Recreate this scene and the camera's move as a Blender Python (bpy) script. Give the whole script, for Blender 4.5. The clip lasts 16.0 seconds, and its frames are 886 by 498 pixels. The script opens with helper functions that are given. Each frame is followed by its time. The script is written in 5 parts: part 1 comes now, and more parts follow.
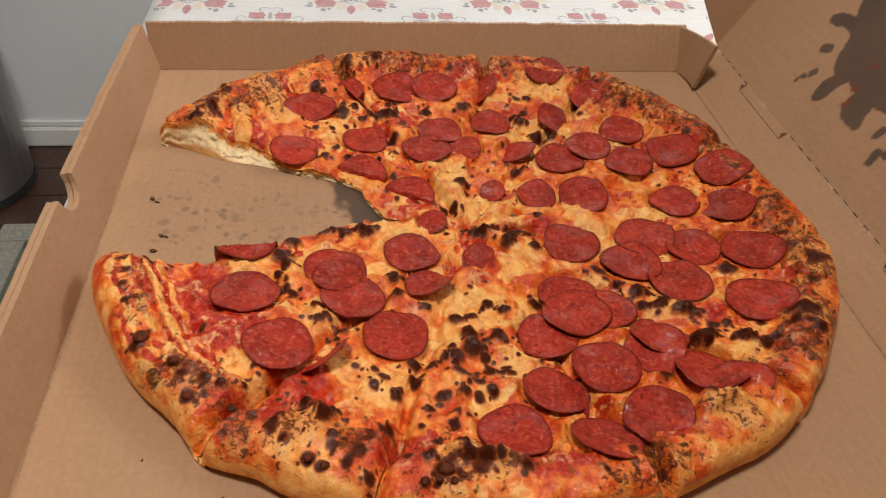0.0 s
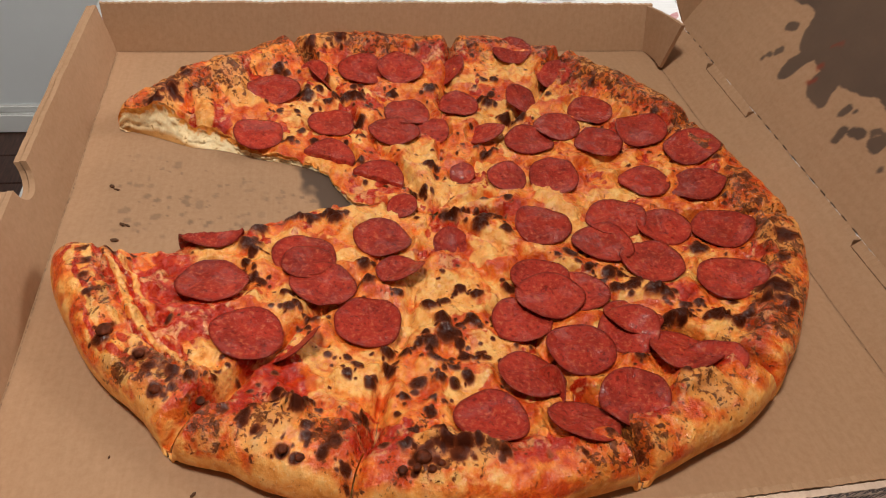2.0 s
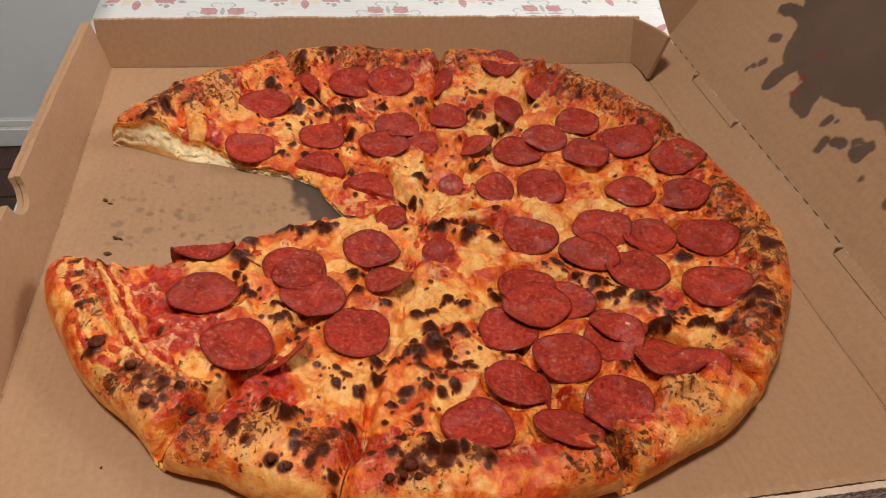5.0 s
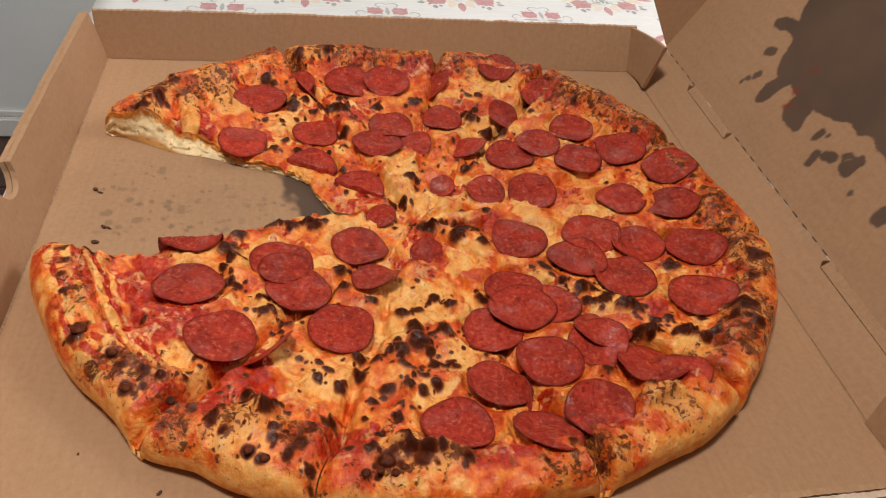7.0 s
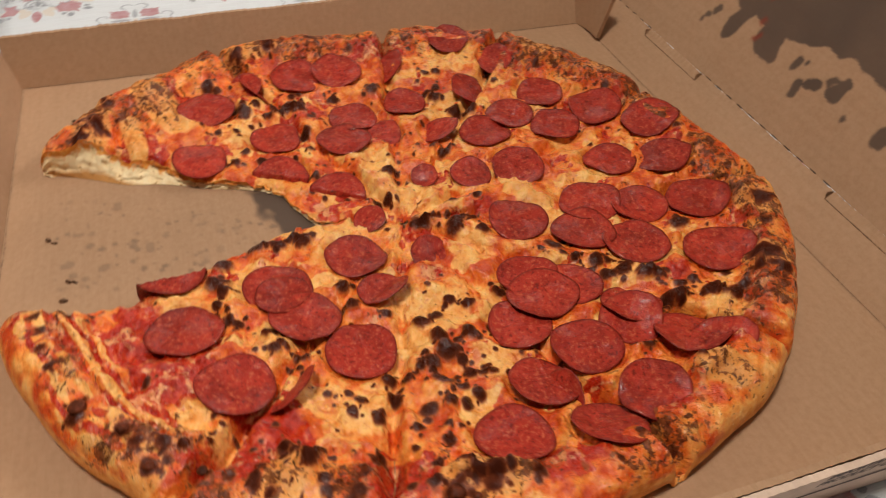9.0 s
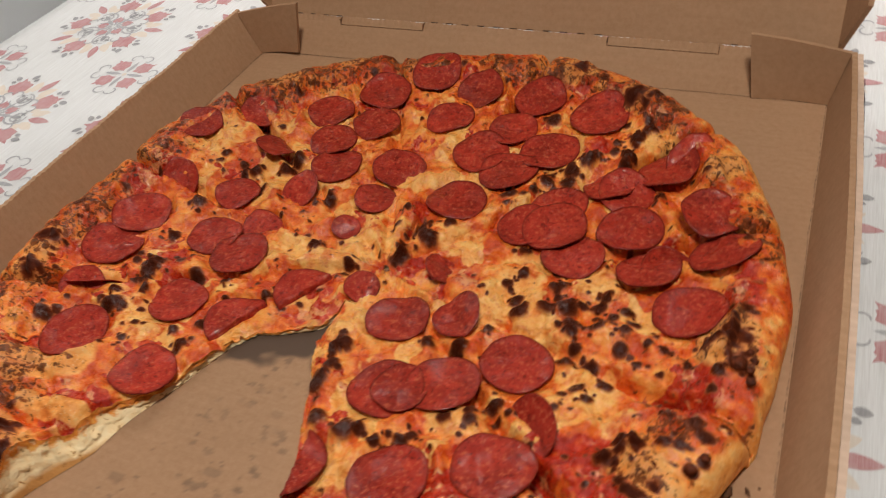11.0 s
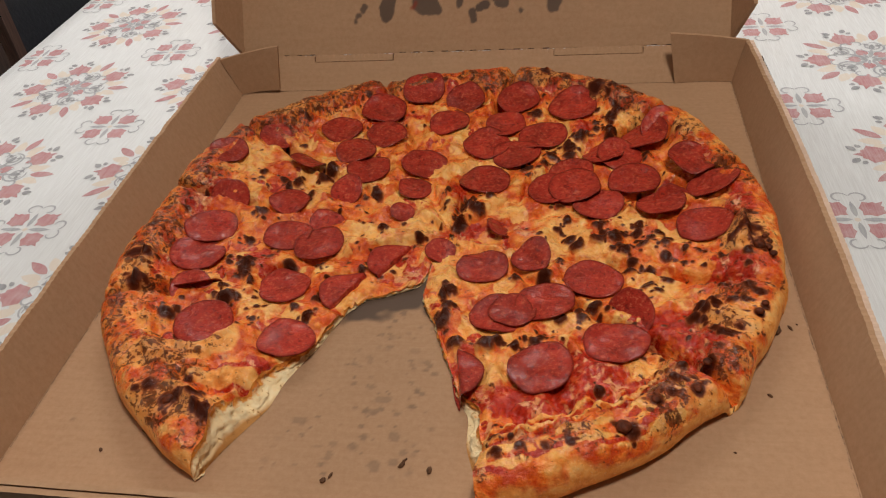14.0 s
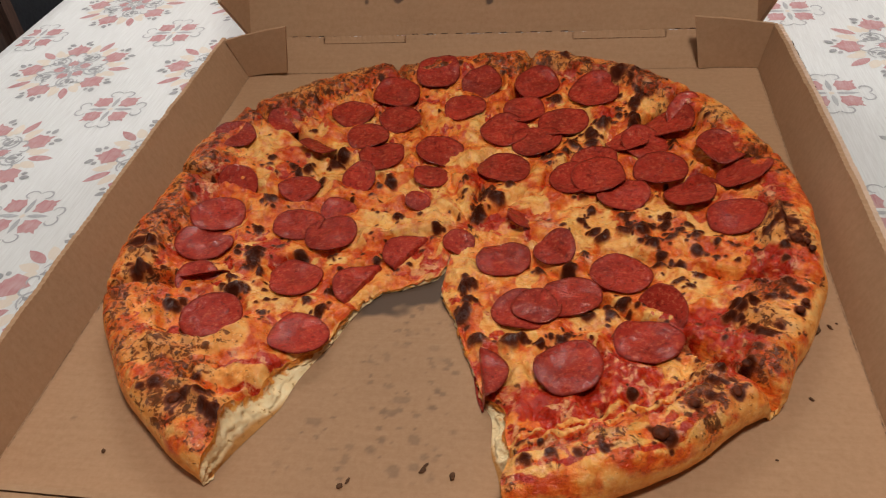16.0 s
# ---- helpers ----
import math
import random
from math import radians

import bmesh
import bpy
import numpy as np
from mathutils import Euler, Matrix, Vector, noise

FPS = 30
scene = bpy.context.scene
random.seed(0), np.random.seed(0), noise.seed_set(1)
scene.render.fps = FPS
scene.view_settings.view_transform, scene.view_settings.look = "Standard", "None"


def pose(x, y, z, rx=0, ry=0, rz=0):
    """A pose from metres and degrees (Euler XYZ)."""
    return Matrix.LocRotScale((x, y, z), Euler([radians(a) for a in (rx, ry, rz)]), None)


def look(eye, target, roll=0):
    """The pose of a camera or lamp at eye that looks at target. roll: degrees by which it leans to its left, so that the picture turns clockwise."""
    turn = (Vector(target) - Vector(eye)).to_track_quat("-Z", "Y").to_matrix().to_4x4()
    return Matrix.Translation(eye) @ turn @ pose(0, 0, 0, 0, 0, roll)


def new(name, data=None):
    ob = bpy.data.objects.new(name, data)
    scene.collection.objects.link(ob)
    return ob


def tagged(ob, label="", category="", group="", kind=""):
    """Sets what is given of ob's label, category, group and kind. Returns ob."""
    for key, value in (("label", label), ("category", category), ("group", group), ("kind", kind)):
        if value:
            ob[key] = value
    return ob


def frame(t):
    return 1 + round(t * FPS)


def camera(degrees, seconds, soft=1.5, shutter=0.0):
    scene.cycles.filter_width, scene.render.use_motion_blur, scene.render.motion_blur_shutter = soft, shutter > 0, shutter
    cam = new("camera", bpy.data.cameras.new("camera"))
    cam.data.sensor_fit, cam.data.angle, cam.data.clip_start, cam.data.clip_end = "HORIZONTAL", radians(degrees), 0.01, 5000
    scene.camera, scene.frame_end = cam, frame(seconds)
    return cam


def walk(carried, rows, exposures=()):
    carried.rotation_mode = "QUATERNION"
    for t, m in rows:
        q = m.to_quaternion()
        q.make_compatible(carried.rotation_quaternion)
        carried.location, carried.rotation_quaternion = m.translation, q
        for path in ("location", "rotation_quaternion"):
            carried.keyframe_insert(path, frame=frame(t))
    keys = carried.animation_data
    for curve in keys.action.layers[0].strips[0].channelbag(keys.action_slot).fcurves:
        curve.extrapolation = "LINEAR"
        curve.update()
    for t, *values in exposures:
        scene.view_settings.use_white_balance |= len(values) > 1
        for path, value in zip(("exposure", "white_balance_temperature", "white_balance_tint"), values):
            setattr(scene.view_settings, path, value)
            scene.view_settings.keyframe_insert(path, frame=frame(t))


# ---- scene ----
cam = camera(57.7, 16.0, soft=1.1, shutter=0.4)
PATH = [
    (0, (0.417, -0.078, 0.331), (-1.115, 0.157, -0.932), 4.3),
    (0.5, (0.416, -0.069, 0.329), (-1.104, 0.197, -0.943), 4.6),
    (1, (0.41, -0.077, 0.327), (-1.098, 0.212, -0.955), 5.0),
    (1.5, (0.41, -0.079, 0.329), (-1.089, 0.229, -0.959), 5.3),
    (2, (0.41, -0.081, 0.327), (-1.083, 0.24, -0.965), 5.5),
    (2.5, (0.41, -0.081, 0.327), (-1.084, 0.247, -0.963), 5.6),
    (3, (0.412, -0.09, 0.329), (-1.094, 0.224, -0.949), 5.7),
    (3.5, (0.413, -0.091, 0.329), (-1.093, 0.192, -0.957), 4.7),
    (4, (0.414, -0.081, 0.331), (-1.084, 0.209, -0.963), 4.0),
    (4.5, (0.412, -0.082, 0.333), (-1.087, 0.217, -0.956), 4.1),
    (4.7, (0.415, -0.077, 0.333), (-1.088, 0.236, -0.949), 4.5),
    (6.8, (0.419, -0.074, 0.328), (-1.104, 0.254, -0.927), 7.0),
    (7, (0.42, -0.071, 0.33), (-1.098, 0.264, -0.929), 7.2),
    (7.5, (0.422, -0.069, 0.329), (-1.092, 0.27, -0.933), 7.2),
    (8, (0.424, -0.065, 0.328), (-1.081, 0.269, -0.946), 7.0),
    (8.5, (0.413, -0.067, 0.319), (-1.076, 0.266, -0.974), 5.3),
    (9, (0.373, -0.108, 0.32), (-1.047, 0.4, -0.994), 2.5),
    (9.2, (0.353, -0.124, 0.318), (-1.023, 0.484, -0.999), 0.9),
    (11.3, (0.183, -0.326, 0.326), (-0.497, 1.014, -0.993), -11.0),
    (11.5, (0.172, -0.346, 0.33), (-0.496, 1.0, -0.99), -11.7),
    (12, (0.169, -0.375, 0.33), (-0.468, 0.984, -0.992), -12.2),
    (12.5, (0.123, -0.401, 0.335), (-0.381, 1.011, -0.99), -12.6),
    (13, (0.096, -0.437, 0.355), (-0.302, 1.042, -0.932), -10.4),
    (13.5, (0.092, -0.446, 0.355), (-0.243, 1.076, -0.899), -8.1),
    (14, (0.085, -0.452, 0.356), (-0.228, 1.084, -0.886), -6.7),
    (14.5, (0.081, -0.456, 0.358), (-0.232, 1.086, -0.877), -6.5),
    (15, (0.078, -0.449, 0.353), (-0.228, 1.092, -0.884), -6.3),
    (15.5, (0.077, -0.432, 0.347), (-0.217, 1.096, -0.908), -6.1),
    (16, (0.067, -0.432, 0.344), (-0.239, 1.083, -0.925), -6.2),
]
walk(cam, [(t, look(eye, target, roll)) for t, eye, target, roll in PATH], [(0, 0.47), (8.5, 0.47), (11.5, 0.22), (13.5, 0.14), (16, 0.14)])

# ---- light ----
world = bpy.data.worlds.new("sky")
scene.world = world
world.use_nodes = True
_wn = world.node_tree.nodes
_sky = _wn.new("ShaderNodeTexSky")
_sky.sky_type, _sky.sun_disc = "NISHITA", False
_sky.sun_elevation, _sky.sun_rotation = radians(38), radians(20)
world.node_tree.links.new(_sky.outputs[0], _wn["Background"].inputs[0])
_wn["Background"].inputs[1].default_value = 0.12


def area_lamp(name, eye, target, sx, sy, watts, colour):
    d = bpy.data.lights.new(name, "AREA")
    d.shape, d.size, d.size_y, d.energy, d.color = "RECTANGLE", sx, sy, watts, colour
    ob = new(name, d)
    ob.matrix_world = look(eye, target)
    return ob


# One unit of the plan is 11 cm: the plan's numbers below are in units.
S = 0.11
area_lamp("window_daylight", (-0.15, 1.58, 1.12), (0.0, 0.0, 0.0), 1.0, 0.8, 22, (1.0, 0.96, 0.92))
# Added fill light from overhead; the room has no known lamp there.
area_lamp("overhead_fill_light", (0.28, -0.32, 1.60), (0.0, 0.0, 0), 0.28, 0.28, 13.8, (1.0, 0.94, 0.86))


# ---- materials ----
def material(name, rough=0.6, metal=0.0, spec=0.5):
    m = bpy.data.materials.new(name)
    m.use_nodes = True
    b = m.node_tree.nodes["Principled BSDF"]
    b.inputs["Roughness"].default_value, b.inputs["Metallic"].default_value = rough, metal
    b.inputs["Specular IOR Level"].default_value = spec
    return m, m.node_tree.nodes, m.node_tree.links, b


def noise_node(n, l, scale, detail=4, rough=0.55, coord="Object", stretch=None, dist=0.0):
    tc = n.new("ShaderNodeTexCoord")
    t = n.new("ShaderNodeTexNoise")
    t.inputs["Scale"].default_value, t.inputs["Detail"].default_value = scale, detail
    t.inputs["Roughness"].default_value, t.inputs["Distortion"].default_value = rough, dist
    if stretch:
        mp = n.new("ShaderNodeMapping")
        mp.inputs["Scale"].default_value = stretch
        l.new(tc.outputs[coord], mp.inputs[0])
        l.new(mp.outputs[0], t.inputs["Vector"])
    else:
        l.new(tc.outputs[coord], t.inputs["Vector"])
    return t.outputs[0]


def ramp(n, l, fac, stops):
    r = n.new("ShaderNodeValToRGB")
    while len(r.color_ramp.elements) < len(stops):
        r.color_ramp.elements.new(0.5)
    for e, (p, c) in zip(r.color_ramp.elements, stops):
        e.position, e.color = p, (*c, 1) if len(c) == 3 else c
    l.new(fac, r.inputs[0])
    return r.outputs[0]


def mix(n, l, fac, a, b, mode="MIX"):
    m = n.new("ShaderNodeMix")
    m.data_type, m.blend_type = "RGBA", mode
    for s, v in ((m.inputs[0], fac), (m.inputs[6], a), (m.inputs[7], b)):
        if isinstance(v, (int, float)):
            s.default_value = v
        elif isinstance(v, tuple):
            s.default_value = (*v, 1)
        else:
            l.new(v, s)
    return m.outputs[2]


def math_node(n, l, op, a, b=0.0, clamp=False):
    m = n.new("ShaderNodeMath")
    m.operation, m.use_clamp = op, clamp
    for s, v in zip(m.inputs, (a, b)):
        if isinstance(v, (int, float)):
            s.default_value = v
        else:
            l.new(v, s)
    return m.outputs[0]


def bump(n, l, b, height, strength, dist):
    k = n.new("ShaderNodeBump")
    k.inputs["Strength"].default_value, k.inputs["Distance"].default_value = strength, dist
    l.new(height, k.inputs["Height"])
    l.new(k.outputs[0], b.inputs["Normal"])


def attribute(n, name, out="Fac"):
    a = n.new("ShaderNodeAttribute")
    a.attribute_name = name
    return a.outputs[out]


def plain(name, colour, rough=0.6, metal=0.0, vary=0.25, scale=30.0, relief=0.0, stretch=None, spec=0.5):
    m, n, l, b = material(name, rough, metal, spec)
    f = noise_node(n, l, scale, stretch=stretch)
    lo, hi = tuple(c * (1 - vary) for c in colour), tuple(min(1, c * (1 + vary)) for c in colour)
    l.new(ramp(n, l, f, [(0.3, lo), (0.7, hi)]), b.inputs["Base Color"])
    if relief:
        bump(n, l, b, f, relief, 0.002)
    return m


def cardboard_material(name, stained=False):
    m, n, l, b = material(name, 0.82, 0, 0.25)
    big = noise_node(n, l, 7, 3)
    fine = noise_node(n, l, 260, 5, 0.7)
    flute = noise_node(n, l, 60, 2, 0.5, stretch=(0.35, 6, 1))
    col = ramp(n, l, big, [(0.3, (0.396, 0.225, 0.124)), (0.7, (0.446, 0.262, 0.149))])
    col = mix(n, l, 0.35, col, ramp(n, l, fine, [(0.35, (0.340, 0.189, 0.097)), (0.65, (0.488, 0.299, 0.175))]))
    col = mix(n, l, 0.10, col, ramp(n, l, flute, [(0.4, (0.304, 0.184, 0.101)), (0.6, (0.442, 0.285, 0.175))]))
    if stained:
        g = attribute(n, "grease")
        col = mix(n, l, g, col, (0.088, 0.056, 0.040))
        s = attribute(n, "sauce")
        col = mix(n, l, s, col, (0.24, 0.035, 0.015))
        l.new(math_node(n, l, "SUBTRACT", 0.82, math_node(n, l, "MULTIPLY", g, 0.25)), b.inputs["Roughness"])
    l.new(col, b.inputs["Base Color"])
    bump(n, l, b, mix(n, l, 0.5, fine, flute), 0.12, 0.0006)
    return m


def pizza_material():
    m, n, l, b = material("baked_topping", 0.45, 0, 0.3)
    crust, sauce, char = attribute(n, "crust"), attribute(n, "sauce"), attribute(n, "char")
    pale, scorch = attribute(n, "pale"), attribute(n, "scorch")
    na, nb = noise_node(n, l, 48, 5, 0.6), noise_node(n, l, 125, 5, 0.62)
    nc, nd = noise_node(n, l, 330, 4, 0.6), noise_node(n, l, 800, 3, 0.6)
    ne = noise_node(n, l, 180, 4, 0.6, dist=0.6)
    nf = noise_node(n, l, 62, 4, 0.55, dist=1.6)

    def crisp(value, jitter, amount, lo, hi):
        f = math_node(n, l, "ADD", value, math_node(n, l, "MULTIPLY", math_node(n, l, "SUBTRACT", jitter, 0.5), amount))
        return ramp(n, l, f, [(lo, (0, 0, 0)), (hi, (1, 1, 1))])

    def times(a, k):
        return math_node(n, l, "MULTIPLY", a, k)
    sauce_c = crisp(crisp(sauce, nb, 1.5, 0.20, 0.60), nc, 0.35, 0.30, 0.70)
    pale_c = crisp(pale, nb, 1.3, 0.35, 0.70)
    crust_c = crisp(crust, na, 1.0, 0.30, 0.70)
    soft = math_node(n, l, "ADD", na, times(math_node(n, l, "SUBTRACT", nb, 0.5), 0.7))
    cheese = ramp(n, l, soft, [(0.36, (0.60, 0.060, 0.009)), (0.48, (0.82, 0.155, 0.019)), (0.60, (0.93, 0.31, 0.055)), (0.74, (0.97, 0.46, 0.12))])
    cheese = mix(n, l, times(pale_c, 0.80), cheese, ramp(n, l, nb, [(0.35, (0.94, 0.38, 0.07)), (0.62, (0.99, 0.60, 0.19))]))
    cheese = mix(n, l, times(crisp(nf, nc, 0.4, 0.55, 0.68), 0.55), cheese, (0.68, 0.085, 0.014))
    cheese = mix(n, l, times(crisp(ne, nd, 0.3, 0.58, 0.68), 0.45), cheese, (0.56, 0.085, 0.018))
    red = ramp(n, l, math_node(n, l, "ADD", times(nb, 0.65), times(nc, 0.35)), [(0.36, (0.24, 0.008, 0.003)), (0.52, (0.52, 0.026, 0.005)), (0.66, (0.76, 0.12, 0.018))])
    red = mix(n, l, times(crisp(nf, nc, 0.25, 0.55, 0.63), 0.65), red, (0.90, 0.45, 0.17))
    top = mix(n, l, sauce_c, cheese, red)
    gold = ramp(n, l, nb, [(0.30, (0.70, 0.23, 0.035)), (0.5, (0.90, 0.38, 0.085)), (0.70, (0.95, 0.55, 0.18))])
    gold = mix(n, l, times(crisp(na, nc, 0.6, 0.52, 0.70), 0.5), gold, (0.58, 0.165, 0.024))
    gold = mix(n, l, times(ramp(n, l, nd, [(0.60, (0, 0, 0)), (0.68, (1, 1, 1))]), 0.5), gold, (0.95, 0.72, 0.42))
    top = mix(n, l, crust_c, top, gold)
    # Toasting spreads round the burnt places and breaks up into dark flecks.
    toast = crisp(times(math_node(n, l, "ADD", scorch, 0.0), 0.8), nb, 1.3, 0.18, 0.62)
    top = mix(n, l, times(toast, 0.55), top, (0.46, 0.105, 0.018))
    rough_char = math_node(n, l, "ADD", char, times(math_node(n, l, "SUBTRACT", nc, 0.5), 0.35))
    top = mix(n, l, ramp(n, l, rough_char, [(0.06, (0, 0, 0)), (0.30, (0.72, 0.72, 0.72))]), top, (0.36, 0.080, 0.016))
    blister = ramp(n, l, rough_char, [(0.22, (0.29, 0.066, 0.016)), (0.45, (0.145, 0.028, 0.008)), (0.88, (0.058, 0.011, 0.004))])
    fleck = crisp(times(scorch, 0.40), nc, 1.8, 0.30, 0.38)
    fleck2 = crisp(times(scorch, 0.42), ne, 1.9, 0.30, 0.38)
    flecks = times(math_node(n, l, "MAXIMUM", fleck, fleck2), 0.9)
    burnt = ramp(n, l, nc, [(0.3, (0.035, 0.010, 0.006)), (0.50, (0.085, 0.022, 0.009)), (0.68, (0.24, 0.060, 0.018))])
    top = mix(n, l, flecks, top, burnt)
    spot = ramp(n, l, rough_char, [(0.22, (0, 0, 0)), (0.50, (1, 1, 1))])
    top = mix(n, l, spot, top, blister)
    dark = math_node(n, l, "MAXIMUM", flecks, spot)
    l.new(top, b.inputs["Base Color"])
    l.new(math_node(n, l, "SUBTRACT", math_node(n, l, "ADD", 0.36, times(crisp(nf, nb, 0.4, 0.46, 0.60), 0.40)), times(dark, 0.30)), b.inputs["Specular IOR Level"])
    r = math_node(n, l, "ADD", 0.16, times(crust_c, 0.38))
    r = math_node(n, l, "ADD", r, times(nc, 0.25))
    l.new(r, b.inputs["Roughness"])
    relief = mix(n, l, 0.08, mix(n, l, 0.22, nb, nc), dark)
    bump(n, l, b, mix(n, l, times(crust_c, 0.6), relief, (0.5, 0.5, 0.5)), 0.75, 0.0055)
    return m


def bread_material():
    m, n, l, b = material("cut_bread", 0.85, 0, 0.2)
    n1, n2 = noise_node(n, l, 230, 4), noise_node(n, l, 620, 4, 0.7)
    hgt = attribute(n, "layer")
    crumb = ramp(n, l, n1, [(0.27, (0.80, 0.52, 0.22)), (0.36, (0.98, 0.72, 0.38)), (0.60, (1.0, 0.81, 0.50))])
    upper = ramp(n, l, n1, [(0.35, (0.62, 0.15, 0.025)), (0.6, (0.84, 0.34, 0.060)), (0.75, (0.90, 0.52, 0.16))])
    f = math_node(n, l, "ADD", hgt, math_node(n, l, "MULTIPLY", math_node(n, l, "SUBTRACT", n1, 0.5), 0.9))
    col = mix(n, l, ramp(n, l, f, [(0.62, (0, 0, 0)), (0.76, (1, 1, 1))]), crumb, upper)
    col = mix(n, l, ramp(n, l, hgt, [(0.02, (1, 1, 1)), (0.16, (0, 0, 0))]), col, (0.55, 0.26, 0.08))
    col = mix(n, l, ramp(n, l, n1, [(0.30, (1, 1, 1)), (0.40, (0, 0, 0))]), col, (0.36, 0.17, 0.055))
    l.new(col, b.inputs["Base Color"])
    bump(n, l, b, mix(n, l, 0.5, n1, n2), 0.8, 0.002)
    return m


def pepperoni_material(name, dark=1.0):
    m, n, l, b = material(name, 0.4, 0, 0.23)
    n1, n2 = noise_node(n, l, 130, 5, 0.65), noise_node(n, l, 400, 3, 0.65)
    oi = n.new("ShaderNodeObjectInfo")
    edge = attribute(n, "edge")
    col = ramp(n, l, n1, [(0.3, tuple(c * dark for c in (0.33, 0.020, 0.012))), (0.7, tuple(c * dark for c in (0.58, 0.058, 0.030)))])
    n3 = noise_node(n, l, 38, 3, 0.6)
    col = mix(n, l, math_node(n, l, "MULTIPLY", oi.outputs["Random"], 0.45), col, (0.27, 0.018, 0.010))
    col = mix(n, l, math_node(n, l, "MULTIPLY", ramp(n, l, n3, [(0.45, (0, 0, 0)), (0.65, (1, 1, 1))]), 0.5), col, (0.155, 0.016, 0.010))
    fat = ramp(n, l, n2, [(0.55, (0, 0, 0)), (0.64, (1, 1, 1))])
    col = mix(n, l, math_node(n, l, "MULTIPLY", fat, 0.6), col, (0.58, 0.14, 0.065))
    spice = ramp(n, l, n2, [(0.35, (1, 1, 1)), (0.43, (0, 0, 0))])
    col = mix(n, l, math_node(n, l, "MULTIPLY", spice, 0.75), col, (0.12, 0.012, 0.008))
    col = mix(n, l, math_node(n, l, "MULTIPLY", edge, 0.6), col, (0.14, 0.014, 0.008))
    l.new(col, b.inputs["Base Color"])
    wet = ramp(n, l, noise_node(n, l, 70, 3, 0.6, dist=0.8), [(0.50, (0, 0, 0)), (0.62, (1, 1, 1))])
    l.new(math_node(n, l, "SUBTRACT", 0.40, math_node(n, l, "MULTIPLY", wet, 0.28)), b.inputs["Roughness"])
    l.new(math_node(n, l, "ADD", 0.10, math_node(n, l, "MULTIPLY", wet, 0.45)), b.inputs["Specular IOR Level"])
    bump(n, l, b, mix(n, l, 0.25, n1, n2), 0.65, 0.0025)
    return m


def cloth_material():
    m, n, l, b = material("woven_cotton_cloth", 0.9, 0, 0.15)
    weft = noise_node(n, l, 90, 3, 0.6, stretch=(14, 0.5, 1))
    warp = noise_node(n, l, 90, 3, 0.6, stretch=(0.5, 14, 1))
    big = noise_node(n, l, 5, 2)
    col = ramp(n, l, weft, [(0.3, (0.55, 0.555, 0.56)), (0.7, (0.70, 0.72, 0.73))])
    col = mix(n, l, 0.3, col, ramp(n, l, big, [(0.35, (0.59, 0.575, 0.55)), (0.65, (0.68, 0.675, 0.665))]))
    l.new(col, b.inputs["Base Color"])
    bump(n, l, b, mix(n, l, 0.5, weft, warp), 0.25, 0.0005)
    return m


def print_material(name, colour):
    m, n, l, b = material(name, 0.9, 0, 0.15)
    f = noise_node(n, l, 110, 4, 0.65)
    w = noise_node(n, l, 90, 3, 0.6, stretch=(14, 0.5, 1))
    light = tuple(0.74 * c + 0.26 * 0.64 for c in colour)
    col = ramp(n, l, f, [(0.34, colour), (0.72, light)])
    col = mix(n, l, 0.2, col, ramp(n, l, w, [(0.3, colour), (0.7, (0.8, 0.79, 0.76))]))
    l.new(col, b.inputs["Base Color"])
    return m


CARD = cardboard_material("kraft_cardboard")
CARD_STAINED = cardboard_material("greasy_kraft_cardboard", True)
# Kraft made paler and pinker: light bounced off the cloth, put into its colour.
CARD_OUTER_LIT = plain("bounce_lit_outer_kraft", (0.62, 0.45, 0.34), 0.8, vary=0.12, scale=60, spec=0.2)
SLIT = plain("dark_slit", (0.11, 0.065, 0.038), 0.9)
PRINT_BROWN = plain("brown_ink", (0.11, 0.068, 0.05), 0.7)
TOPPING, BREAD = pizza_material(), bread_material()
PEPPERONI, PEPPERONI_DARK = pepperoni_material("pepperoni_sausage"), pepperoni_material("crisped_pepperoni_sausage", 0.72)
CHAR = plain("charred_blister", (0.10, 0.021, 0.007), 0.5, vary=0.6, scale=300, relief=0.4, spec=0.12)
CRUMB = plain("brown_crumb", (0.11, 0.055, 0.03), 0.8, vary=0.5, scale=400, spec=0.1)
CLOTH = cloth_material()
ROSE, GREY_INK, PEACH = print_material("rose_print", (0.40, 0.155, 0.165)), print_material("grey_print", (0.31, 0.315, 0.335)), print_material("peach_print", (0.62, 0.53, 0.44))
SLATE_INK = print_material("slate_print", (0.23, 0.23, 0.245))
WALL = plain("pale_grey_wall_paint", (0.76, 0.785, 0.79), 0.7, vary=0.03, scale=3, relief=0.05)
# Dark tone for unseen closing walls, picked to cut the light they bounce.
WALL_LOW_BOUNCE = plain("taupe_low_bounce_wall", (0.30, 0.27, 0.24), 0.7, vary=0.05, scale=3, relief=0.05)
# Tone of the unseen ceiling, lowered to hold down fill from above.
CEILING = plain("low_bounce_ceiling", (0.50, 0.48, 0.45), 0.8, vary=0.03, scale=4)
WHITE = plain("white_gloss_paint", (0.78, 0.78, 0.76), 0.4, vary=0.03, scale=8)
WOOD_FLOOR = plain("dark_stained_wood", (0.060, 0.026, 0.018), 0.35, vary=0.5, scale=24, relief=0.1, stretch=(1, 9, 1))
STEEL = plain("brushed_steel", (0.26, 0.25, 0.245), 0.38, 0.9, vary=0.1, scale=80, stretch=(1, 1, 0.03))
BLACK_PLASTIC = plain("black_plastic", (0.018, 0.018, 0.02), 0.45, vary=0.2)
